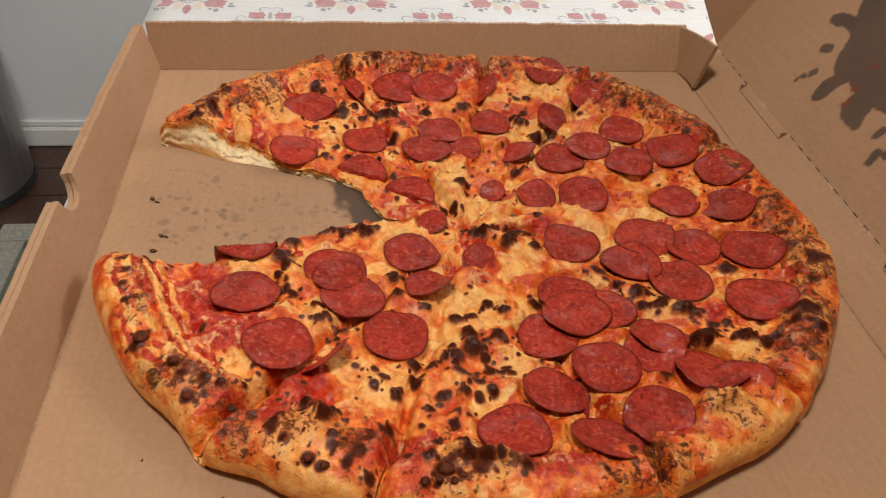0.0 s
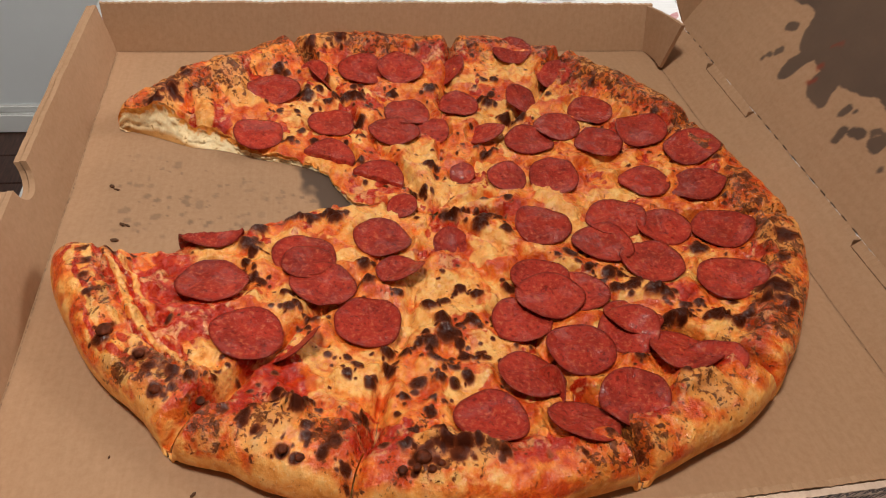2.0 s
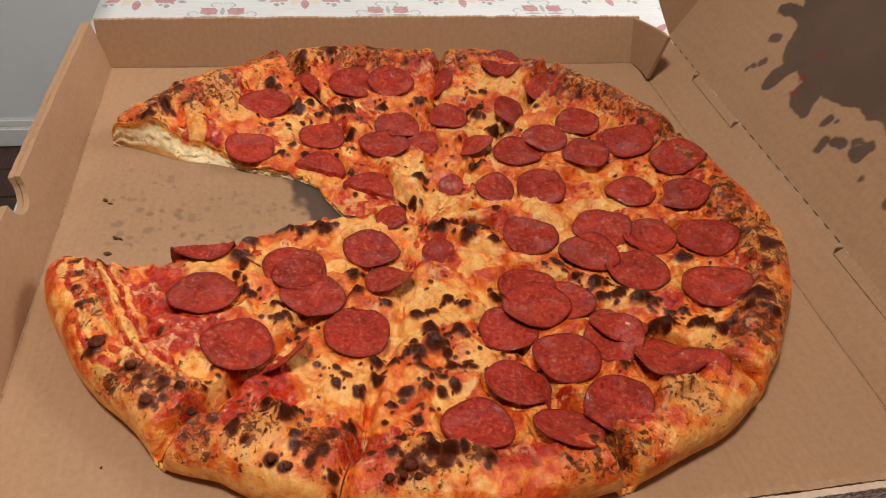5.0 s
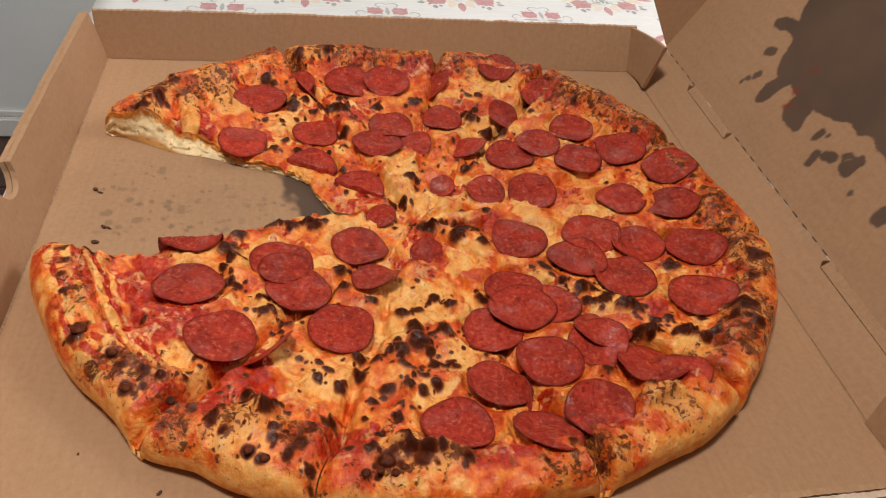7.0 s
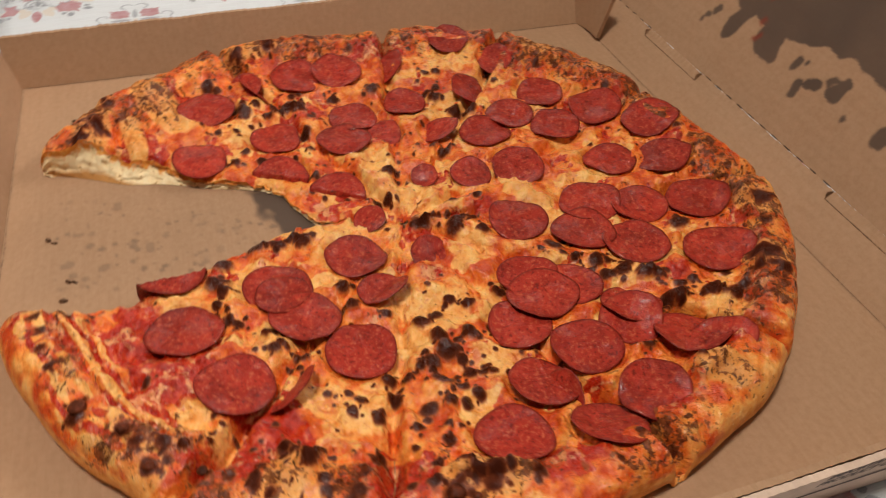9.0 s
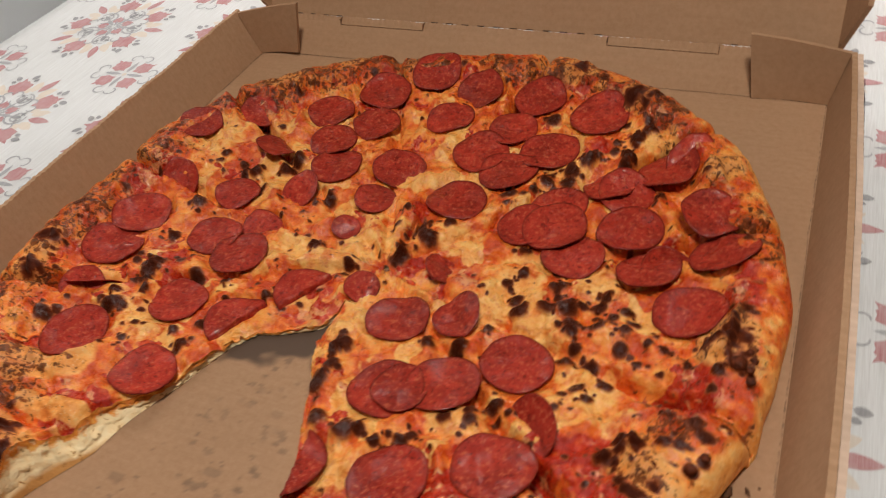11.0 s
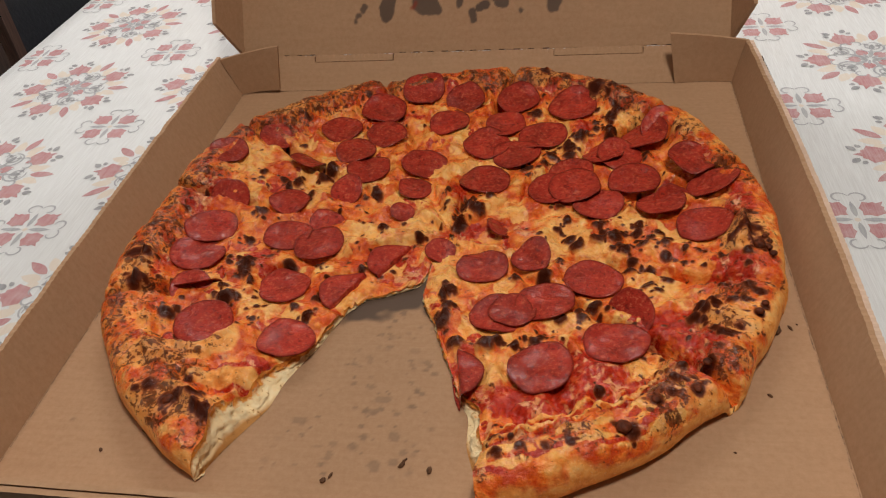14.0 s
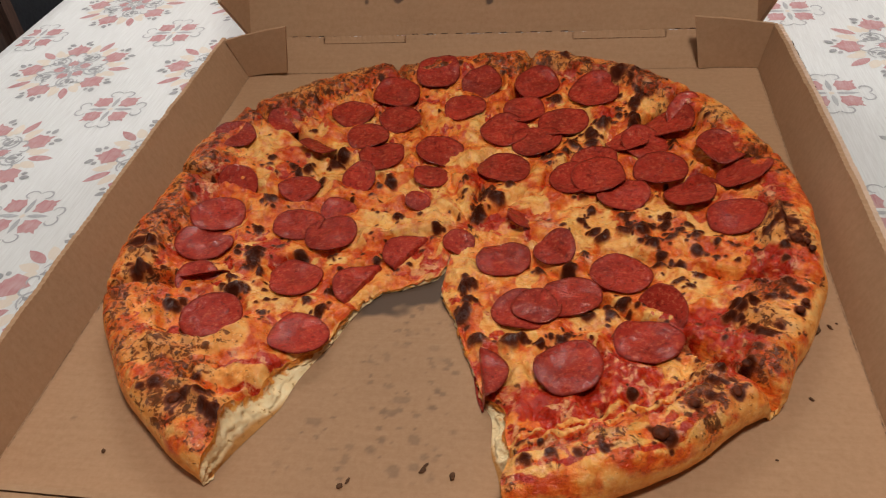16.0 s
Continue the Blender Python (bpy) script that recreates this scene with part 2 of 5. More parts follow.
LEATHER = plain("black_leather", (0.012, 0.013, 0.016), 0.3, vary=0.3, scale=160, relief=0.25)
DARK_WOOD = plain("dark_brown_wood", (0.075, 0.04, 0.03), 0.4, vary=0.4, scale=40, stretch=(9, 9, 1))
TABLE_WOOD = plain("brown_table_wood", (0.12, 0.065, 0.04), 0.5, vary=0.4, scale=30, stretch=(8, 1, 1))
RUG_LIGHT = plain("greige_rug_pile", (0.34, 0.33, 0.28), 0.95, vary=0.25, scale=160, relief=0.6)
RUG_DARK = plain("grey_green_rug_pile", (0.13, 0.135, 0.11), 0.95, vary=0.5, scale=45, relief=0.6)
GLASS, _n, _l, _b = material("window_glass", 0.02)
_b.inputs["Transmission Weight"].default_value = 1.0


# ---- builders ----
def mesh_of(name, verts, faces, mat, smooth=False, attrs=None):
    me = bpy.data.meshes.new(name)
    me.from_pydata([tuple(v) for v in verts] if not isinstance(verts, np.ndarray) else verts.tolist(), [], faces if isinstance(faces, list) else faces.tolist())
    me.materials.append(mat)
    for key, values in (attrs or {}).items():
        a = me.attributes.new(key, "FLOAT", "POINT")
        a.data.foreach_set("value", np.asarray(values, np.float32))
    if smooth:
        me.shade_smooth()
    me.update()
    return me


def thing(name, at, label, category, group="", kind=""):
    ob = new(name)
    ob.location = at
    ob.empty_display_size = 0.02
    return tagged(ob, label, category, group, kind)


def put(name, me, parent=None, label="", at=None):
    ob = new(name, me)
    if parent:
        ob.parent = parent
        ob.location = -parent.matrix_basis.translation if at is None else at
        if parent.parent:
            ob.location = (0, 0, 0) if at is None else at
    elif at is not None:
        ob.location = at
    if label:
        tagged(ob, label)
    return ob


def part(name, bm, mat, parent, label="", smooth=False):
    """One mesh object of world-placed geometry under a thing or part."""
    me = bpy.data.meshes.new(name)
    bmesh.ops.recalc_face_normals(bm, faces=bm.faces)
    bm.to_mesh(me)
    bm.free()
    me.materials.append(mat)
    if smooth:
        me.shade_smooth()
    return put(name, me, parent, label)


def box_bm(lo, hi, bevel=0.0, bm=None):
    bm = bm or bmesh.new()
    made = bmesh.ops.create_cube(bm, size=1)["verts"]
    for v in made:
        v.co = Vector([(a + b) / 2 + c * (b - a) for a, b, c in zip(lo, hi, v.co)])
    if bevel:
        bmesh.ops.bevel(bm, geom=list({e for v in made for e in v.link_edges}), offset=bevel, segments=2, affect="EDGES")
    return bm


def U(*v):
    return tuple(S * c for c in v)


RNG = np.random.default_rng(7)
TABLE_NOISE = RNG.random((256, 256))


def vnoise(x, y, seed=0):
    x, y = np.asarray(x, float) + 37.7 * seed + 500, np.asarray(y, float) + 91.3 * seed + 500
    i, j = np.floor(x).astype(int), np.floor(y).astype(int)
    u, v = x - i, y - j
    u, v = u * u * (3 - 2 * u), v * v * (3 - 2 * v)
    g = lambda a, b: TABLE_NOISE[a % 256, b % 256]
    return (g(i, j) * (1 - u) + g(i + 1, j) * u) * (1 - v) + (g(i, j + 1) * (1 - u) + g(i + 1, j + 1) * u) * v


def fbm(x, y, scale, octaves=4, seed=0):
    out, amp, tot = 0, 1.0, 0
    for k in range(octaves):
        out, tot = out + amp * vnoise(np.asarray(x) * scale, np.asarray(y) * scale, seed + k), tot + amp
        scale, amp = scale * 2.03, amp * 0.5
    return out / tot


def step(a, b, x):
    t = np.clip((x - a) / (b - a), 0, 1)
    return t * t * (3 - 2 * t)


def grid_faces(nu, nv):
    k = np.arange(nu * nv).reshape(nu, nv)
    return np.stack([k[:-1, :-1], k[1:, :-1], k[1:, 1:], k[:-1, 1:]], -1).reshape(-1, 4)


# ---- the room ----
FLOOR_Z, CEIL_Z = -7.0, 15.0
WX0, WX1, WY0, WY1 = -12.35, 34.0, -34.0, 14.7
floor = new("floor", None)
tagged(floor, "dark stained wooden plank floor", "floor", kind="structure")
part("subfloor", box_bm(U(WX0 - 1, WY0 - 1, FLOOR_Z - 0.6), U(WX1 + 1, WY1 + 1, FLOOR_Z - 0.06)), SLIT, floor)


def wall(name, lo, hi, label, mat=WALL):
    ob = part(name, box_bm(U(*lo), U(*hi)), mat, None)
    return tagged(ob, label, "wall", kind="structure")


wall("wall_west", (WX0 - 1, WY0 - 1, FLOOR_Z - 0.06), (WX0, WY1 + 1, CEIL_Z), "pale grey painted plain room wall")
wall("wall_east", (WX1, WY0 - 1, FLOOR_Z - 0.06), (WX1 + 1, WY1 + 1, CEIL_Z), "pale grey painted plain room wall")
# South and north walls stay out of view and dark, against bounced fill.
wall("wall_south", (WX0, WY0 - 1, FLOOR_Z - 0.06), (WX1, WY0, CEIL_Z), "plain unseen room wall, dark taupe to cut bounced light", WALL_LOW_BOUNCE)
north = new("wall_north", None)
tagged(north, "unseen wall with a wide window, dark taupe to cut bounced light", "wall", kind="structure")
OX0, OX1, OZ0, OZ1 = -8.4, 3.9, 5.4, 14.8
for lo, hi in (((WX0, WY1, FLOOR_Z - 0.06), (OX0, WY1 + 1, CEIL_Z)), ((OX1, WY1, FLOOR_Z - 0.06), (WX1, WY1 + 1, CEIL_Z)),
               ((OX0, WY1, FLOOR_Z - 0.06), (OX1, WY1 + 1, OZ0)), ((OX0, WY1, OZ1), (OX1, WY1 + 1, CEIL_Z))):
    part("wall_section", box_bm(U(*lo), U(*hi)), WALL_LOW_BOUNCE, north)
ceiling = part("ceiling", box_bm(U(WX0 - 1, WY0 - 1, CEIL_Z), U(WX1 + 1, WY1 + 1, CEIL_Z + 1)), CEILING, None)
tagged(ceiling, "plain unseen flat ceiling, dulled to cut bounced light", "ceiling", kind="structure")
window = new("window_1", None)
tagged(window, "wide white framed window with clear panes", "window", kind="structure")
for lo, hi in (((OX0, WY1 + 0.3, OZ0), (OX1, WY1 + 0.8, OZ0 + 0.5)), ((OX0, WY1 + 0.3, OZ1 - 0.5), (OX1, WY1 + 0.8, OZ1)),
               ((OX0, WY1 + 0.3, OZ0 + 0.5), (OX0 + 0.5, WY1 + 0.8, OZ1 - 0.5)), ((OX1 - 0.5, WY1 + 0.3, OZ0 + 0.5), (OX1, WY1 + 0.8, OZ1 - 0.5)),
               ((-2.45, WY1 + 0.3, OZ0 + 0.5), (-2.05, WY1 + 0.8, OZ1 - 0.5))):
    part("window_frame", box_bm(U(*lo), U(*hi), 0.006), WHITE, window)
for a, b in ((OX0 + 0.5, -2.45), (-2.05, OX1 - 0.5)):
    pane = part("pane", box_bm(U(a, WY1 + 0.5, OZ0 + 0.5), U(b, WY1 + 0.55, OZ1 - 0.5)), GLASS, window)
    pane.visible_shadow = False


def baseboard(lo, hi, inward):
    bm = box_bm(U(lo[0], lo[1], FLOOR_Z), U(hi[0], hi[1], FLOOR_Z + 0.46), 0.004)
    ax = 0 if inward[0] else 1
    lo2, hi2 = list(lo), list(hi)
    if inward[ax] > 0:
        hi2[ax] = lo[ax] + (hi[ax] - lo[ax]) * 0.55
    else:
        lo2[ax] = hi[ax] - (hi[ax] - lo[ax]) * 0.55
    box_bm(U(lo2[0], lo2[1], FLOOR_Z + 0.45), U(hi2[0], hi2[1], FLOOR_Z + 0.64), 0.004, bm)
    ob = part("baseboard", bm, WHITE, None)
    return tagged(ob, "white glossy painted baseboard along the wall", "baseboard", kind="structure")


baseboard((WX0 + 0.002, WY0 + 0.2, 0), (WX0 + 0.15, WY1 - 0.2, 0), (1, 0))

# ---- the table and its cloth ----
CLOTH_Z = -0.036
TX0, TX1, TY0, TY1 = -4.92, 5.3, -2.43, 13.0
table = thing("dining_table", U(0.2, 5, FLOOR_Z), "brown wooden dining table under a printed cloth", "table")
part("tabletop", box_bm(U(TX0 + 0.06, TY0 + 0.06, -0.36), U(TX1 - 0.06, TY1 - 0.06, CLOTH_Z - 0.025), 0.004), TABLE_WOOD, table)
for x in (TX0 + 0.5, TX1 - 0.9):
    for y in (TY0 + 0.5, TY1 - 0.9):
        bm = bmesh.new()
        bmesh.ops.create_cone(bm, cap_ends=True, segments=20, radius1=0.025, radius2=0.036, depth=(-0.36 - FLOOR_Z) * S,
                              matrix=Matrix.Translation(U(x + 0.2, y + 0.2, (FLOOR_Z - 0.36) / 2)))
        part("leg", bm, TABLE_WOOD, table)

cloth = thing("tablecloth", U(0.2, 5, CLOTH_Z), "white woven tablecloth with rose and grey medallions", "tablecloth")


def cloth_sheet():
    """A sheet over the top that rounds over the rim and hangs down in soft folds."""
    drop = [0, 0.03, 0.09, 0.3, 0.7, 1.2, 1.8]
    xs = np.concatenate([TX0 - np.zeros(6), np.linspace(TX0, TX1, 60), TX1 + np.zeros(6)])
    ys = np.concatenate([TY0 - np.zeros(6), np.linspace(TY0, TY1, 90), TY1 + np.zeros(6)])
    dx = np.concatenate([drop[:0:-1], np.zeros(60), drop[1:]])
    dy = np.concatenate([drop[:0:-1], np.zeros(90), drop[1:]])
    sx = np.concatenate([-np.ones(6), np.zeros(60), np.ones(6)])
    sy = np.concatenate([-np.ones(6), np.zeros(90), np.ones(6)])
    x, y = np.meshgrid(xs, ys, indexing="ij")
    d = np.maximum(dx[:, None], dy[None])
    wave = 0.12 * np.sin(x * 2.1 + y * 2.6) * step(0.1, 1.6, d) + 0.05 * step(0, 0.1, d)
    x2, y2 = x + sx[:, None] * wave, y + sy[None] * wave
    z = CLOTH_Z - d
    return mesh_of("sheet", np.stack([x2, y2, z], -1).reshape(-1, 3) * S, grid_faces(*x.shape), CLOTH, True)


put("sheet", cloth_sheet(), cloth)


class Ink:
    """Flat printed shapes, gathered into one mesh a colour."""

    def __init__(self):
        self.v, self.f, self.h = [], [], 0.0
        self.mid, self.size = (0.0, 0.0), 1.0

    def poly(self, pts):
        (mx, my), k = self.mid, self.size
        pts = [(mx + k * (x - mx), my + k * (y - my)) for x, y in pts]
        if any(x < TX0 + 0.03 or y < TY0 + 0.03 or x > TX1 - 0.03 or y > TY1 - 0.03 for x, y in pts):
            return
        k = len(self.v)
        self.h = (self.h + 1.7e-6) % 6.0e-5
        self.v += [(x * S, y * S, self.h) for x, y in pts]
        self.f.append(list(range(k, k + len(pts))))

    def leaf(self, x, y, ang, length, width, lobes=0, seed=0):
        """A leaf from its foot at (x, y); with lobes its rim is notched like a maple's."""
        c, s = math.cos(ang), math.sin(ang)
        n = 9 if not lobes else 15
        side = []
        for i in range(n):
            u = i / (n - 1)
            w = width * math.sin(math.pi * min(1, u ** 0.85)) ** 0.8
            if lobes:
                w = width * (1 - 0.9 * u ** 1.6) * min(1, u * 4) * (0.45 + 0.55 * abs(math.sin(math.pi * (lobes * u + 0.12))))
            side.append((u * length, w / 2))
        line = side + [(a, -b) for a, b in side[::-1]]
        for i in range(n - 1):
            q = [line[i], line[i + 1], (line[i + 1][0], -line[i + 1][1]), (line[i][0], -line[i][1])]
            self.poly([(x + c * a - s * b, y + s * a + c * b) for a, b in q])

    def maple(self, x, y, ang, size):
        """A five-lobed leaf round (x, y), its tip along ang."""
        half = [(13, 0.72), (28, 0.78), (44, 0.66), (70, 0.84), (98, 0.66), (124, 0.68), (155, 0.56)]
        shape = [(0, 1.12)] + half + [(180, 0.80)] + [(360 - a, q) for a, q in half[::-1]]
        ring = [(x + size * r * math.cos(ang + radians(a)), y + size * r * math.sin(ang + radians(a))) for a, r in shape]
        for p, q in zip(ring, ring[1:] + ring[:1]):
            self.poly([(x, y), p, q])

    def scroll(self, x, y, r, a0, a1, w, shrink=0.55):
        n = 14
        for i in range(n):
            q = []
            for k, o in ((i, 1), (i + 1, 1), (i + 1, -1), (i, -1)):
                u = k / n
                a, rr = a0 + (a1 - a0) * u, r * (1 - (1 - shrink) * u) + o * w * (0.3 + 0.7 * math.sin(math.pi * (0.1 + 0.8 * u)))
                q.append((x + rr * math.cos(a), y + rr * math.sin(a)))
            self.poly(q)


def print_spot(x, y):
    """The cloth lies turned by a degree and a half on the table."""
    c, q = math.cos(radians(1.5)), math.sin(radians(1.5))
    dx, dy = x + 3.22, y - 1.6
    return -3.22 + c * dx - q * dy, 1.6 + q * dx + c * dy


def print_cloth():
    rose, grey, peach, slate = Ink(), Ink(), Ink(), Ink()
    rnd = random.Random(3)
    for i in range(-1, 7):
        for j in range(-3, 8):
            bx, by = print_spot(-3.94 + 1.44 * i, 2.35 + 1.48 * j)
            if TX0 + 0.02 < bx < TX1 and TY0 + 0.3 < by < TY1 and not (abs(bx) < 1.6 and abs(by) < 1.5):
                for ink in (rose, grey, peach, slate):
                    ink.mid, ink.size = (bx, by), 0.87
                spot = lambda ang, r: (bx + r * math.cos(ang) * 0.97, by + r * math.sin(ang))
                for k in range(5):
                    # Five broad leaves with dark tips, and between them a curl, an almond leaf and two pale ones.
                    a = radians(108 + 72 * k)
                    m = a + radians(36)
                    rose.maple(*spot(a, 0.135), a, 0.085)
                    grey.leaf(*spot(m, 0.03), m, 0.19, 0.045)
                    grey.leaf(*spot(a, 0.02), a, 0.10, 0.03)
                    c = spot(m, 0.275)
                    grey.scroll(*c, 0.125, m + 2.2, m + 6.6, 0.011, 0.8)
                    grey.scroll(*c, 0.080, m - 0.3, m - 4.6, 0.010, 0.5)
                    grey.scroll(*c, 0.075, m + 0.4, m + 3.6, 0.009, 0.6)
                    slate.leaf(*spot(m, 0.21), m, 0.12, 0.055)
                    for o in (-1, 1):
                        slate.leaf(*spot(m + o * 0.09, 0.30), m + o * 1.2, 0.07, 0.035)
                        peach.leaf(*spot(m + o * 0.16, 0.40), m + o * 0.42, 0.19, 0.10)
                        peach.leaf(*spot(m + o * 0.25, 0.37), m + o * 0.9, 0.11, 0.08)
                        slate.leaf(*spot(a + o * 0.10, 0.605), a + o * 0.75, 0.095, 0.06)
                        slate.leaf(*spot(a + o * 0.18, 0.565), a + o * 0.9, 0.06, 0.045)
                        grey.scroll(*spot(a + o * 0.19, 0.33), 0.06, a - o * 1.0, a + o * 3.0, 0.009, 0.5)
                    rose.maple(*spot(a, 0.455), a, 0.165)
                    peach.leaf(*spot(a, 0.36), a, 0.24, 0.014)
                    rose.leaf(*spot(m, 0.425), m + rnd.uniform(-0.06, 0.06), 0.25, 0.09)
            qx, qy = print_spot(-3.22 + 1.44 * i, 1.60 + 1.48 * j)
            if TX0 + 0.1 < qx < TX1 and TY0 + 0.3 < qy < TY1 and not (abs(qx) < 1.7 and abs(qy) < 1.6):
                for ink in (rose, grey, peach, slate):
                    ink.mid, ink.size = (qx, qy), 0.72
                for k in range(4):
                    a = k * math.pi / 2 + math.pi / 4
                    spot = lambda ang, r: (qx + r * math.cos(ang), qy + r * math.sin(ang))
                    rose.maple(*spot(a, 0.215), a, 0.155)
                    b = k * math.pi / 2
                    grey.leaf(*spot(b, 0.04), b, 0.24, 0.055)
                    for o in (-1, 1):
                        grey.scroll(*spot(b + o * 0.25, 0.345), 0.085, b - o * 1.2, b + o * 3.2, 0.011, 0.5)
                peach.leaf(qx - 0.03, qy, 0, 0.06, 0.06)
    for name, ink, mat, lift in (("rose_print", rose, ROSE, 0.0014), ("grey_print", grey, GREY_INK, 0.0022), ("peach_print", peach, PEACH, 0.0007), ("slate_print", slate, SLATE_INK, 0.003)):
        me = mesh_of(name, np.array(ink.v) + (0, 0, (CLOTH_Z + lift) * S), ink.f, mat)
        tagged(put(name, me, cloth), kind="stuff")


print_cloth()

# ---- the cardboard box ----
XL, XR, BY0, BY1, HT, TH = -2.14, 2.06, -2.13, 2.12, 0.36, 0.030
pizza_box = thing("pizza_box", U(0, 0, -0.033), "open brown corrugated cardboard pizza box, grease-stained lid", "pizza box")


def blobs(x, y, seeds, warp, seed):
    """How far places lie inside a union of soft capsules (x0, y0, x1, y1, r), with a ragged rim."""
    wx = x + warp * (fbm(x, y, 5, 3, seed) - 0.5)
    wy = y + warp * (fbm(x, y, 5, 3, seed + 9) - 0.5)
    out = np.full(x.shape, -9.0)
    for x0, y0, x1, y1, r in seeds:
        dx, dy = x1 - x0, y1 - y0
        t = np.clip(((wx - x0) * dx + (wy - y0) * dy) / (dx * dx + dy * dy + 1e-9), 0, 1)
        out = np.maximum(out, r - np.hypot(wx - x0 - t * dx, wy - y0 - t * dy))
    return out


def slab(name, corner, along, up, thick, nu, nv, mat, parent, attrs=None, label="", bow=None):
    """A panel with a fine grid on its face: corner + u along + v up, its back set off by the vector thick."""
    u, v = np.meshgrid(np.linspace(0, 1, nu), np.linspace(0, 1, nv), indexing="ij")
    c, a, b, t = (np.array(q, float) for q in (corner, along, up, thick))
    face = c + u[..., None] * a + v[..., None] * b
    if bow is not None:
        face = face + bow(u, v)
    front, back = face.reshape(-1, 3), (face + t).reshape(-1, 3)
    n = nu * nv
    faces = grid_faces(nu, nv).tolist() + [[q + n for q in f[::-1]] for f in grid_faces(nu, nv).tolist()]
    k = np.arange(n).reshape(nu, nv)
    loop = [*k[:, 0], *k[-1, 1:], *k[-2::-1, -1], *k[0, -2:0:-1]]
    faces += [[int(p), int(q), int(q) + n, int(p) + n] for p, q in zip(loop, loop[1:] + loop[:1])]
    at = {}
    for key, fn in (attrs or {}).items():
        val = fn(u, v).ravel()
        at[key] = np.concatenate([val, 0 * val])
    me = mesh_of(name, np.concatenate([front, back]) * S, [list(map(int, f)) for f in faces], mat, False, at)
    return put(name, me, parent, label)


def floor_grease(u, v):
    x, y = XL + (XR - XL) * u, BY0 + (BY1 - BY0) * v
    spots = [(-0.42, -0.72, -0.16, -0.44, 0.13), (-0.30, -0.60, -0.10, -0.42, 0.16), (-0.1, -0.45, -0.02, -0.62, 0.13)]
    g = step(-0.02, 0.03, blobs(x, y, spots, 0.22, 4)) * 0.95
    rnd = random.Random(11)
    for _ in range(150):
        w = rnd.random() ** 0.7
        yy = -0.7 - 1.15 * w
        half = 0.10 + 0.30 * w
        xx = -0.12 - 0.24 * w + rnd.uniform(-half, half) * 1.2
        r = 0.007 + 0.024 * rnd.random() ** 2
        d = np.hypot((x - xx), (y - yy) * rnd.uniform(0.8, 1.6)) + 0.03 * (fbm(x, y, 22, 2, 8) - 0.5)
        g = np.maximum(g, (1 - step(r * 0.6, r * 1.15, d)) * rnd.uniform(0.18, 0.55))
    rim = np.hypot(x, y)
    g = np.maximum(g, 0.12 * step(2.2, 2.05, rim) * fbm(x, y, 3, 3, 5))
    for _ in range(26):
        xx, yy = rnd.uniform(-2, 2), rnd.uniform(-2, 1.9)
        d = np.hypot(x - xx, y - yy)
        g = np.maximum(g, (1 - step(0.006, 0.02, d)) * 0.4)
    return g


slab("floor_panel", (XL - TH, BY0 - TH, 0), (XR - XL + 2 * TH, 0, 0), (0, BY1 - BY0 + 2 * TH, 0), (0, 0, -0.033), 300, 300, CARD_STAINED, pizza_box,
     {"grease": floor_grease, "sauce": lambda u, v: 0 * u})


def ragged(amount, seed):
    def fn(u, v):
        teeth = np.abs(((u * 92) % 1.0) - 0.5) * 0.55
        z = (fbm(u * 40, 0 * u + seed, 1.0, 3, seed) - 0.5 + teeth) * amount * step(0.85, 1, v)
        return np.stack([0 * u, 0 * u, z], -1)
    return fn


def lean_wall(name, p0, p1, top0, top1, out, seed, mid, nu=369, mat=CARD):
    """A wall from the crease p0-p1 up to top0-top1; mid: how far its middle bows out."""
    a, b = np.array(p1, float) - p0, np.array(top0, float) - p0

    def bow(u, v):
        o = np.array(out, float)
        shift = (np.array(top1, float) - top0 - a)
        return (u * v)[..., None] * shift + (mid * np.sin(np.pi * u) * v)[..., None] * o + ragged(0.018, seed)(u, v)
    return slab(name, p0, a, b, np.array(out, float) * TH, nu, 8, mat, pizza_box, bow=bow)


# Side walls, their tops leaning out a little.
left = lean_wall("side_wall", (XL, BY0 - 0.05, 0.002), (XL, BY1, 0.002), (-2.21, BY0 - 0.07, 0.350), (-2.28, BY1, 0.338), (-1, 0, 0), 1, 0.02)
lean_wall("side_wall", (XR, BY0 - 0.05, 0.002), (XR, BY1, 0.002), (2.165, BY0 - 0.09, 0.342), (2.135, BY1 + 0.05, 0.335), (1, 0, 0), 2, 0.045)
# The outer sheet wears the kraft that has the cloth's bounced light painted in.
right = lean_wall("side_wall", (2.13, BY0 - 0.05, -0.030), (2.13, BY1, -0.030), (2.198, BY0 - 0.08, 0.334), (2.168, BY1 + 0.04, 0.327), (1, 0, 0), 6, 0.045, mat=CARD_OUTER_LIT)
# The hinge wall leans far out.
HY, HZ = 2.36, 0.222
lean_wall("back_wall", (XL, BY1, 0.002), (XR, BY1, 0.002), (XL - 0.02, HY, HZ - 0.003), (XR, HY, HZ - 0.003), (0, 0.7, -0.7), 3, 0.0)


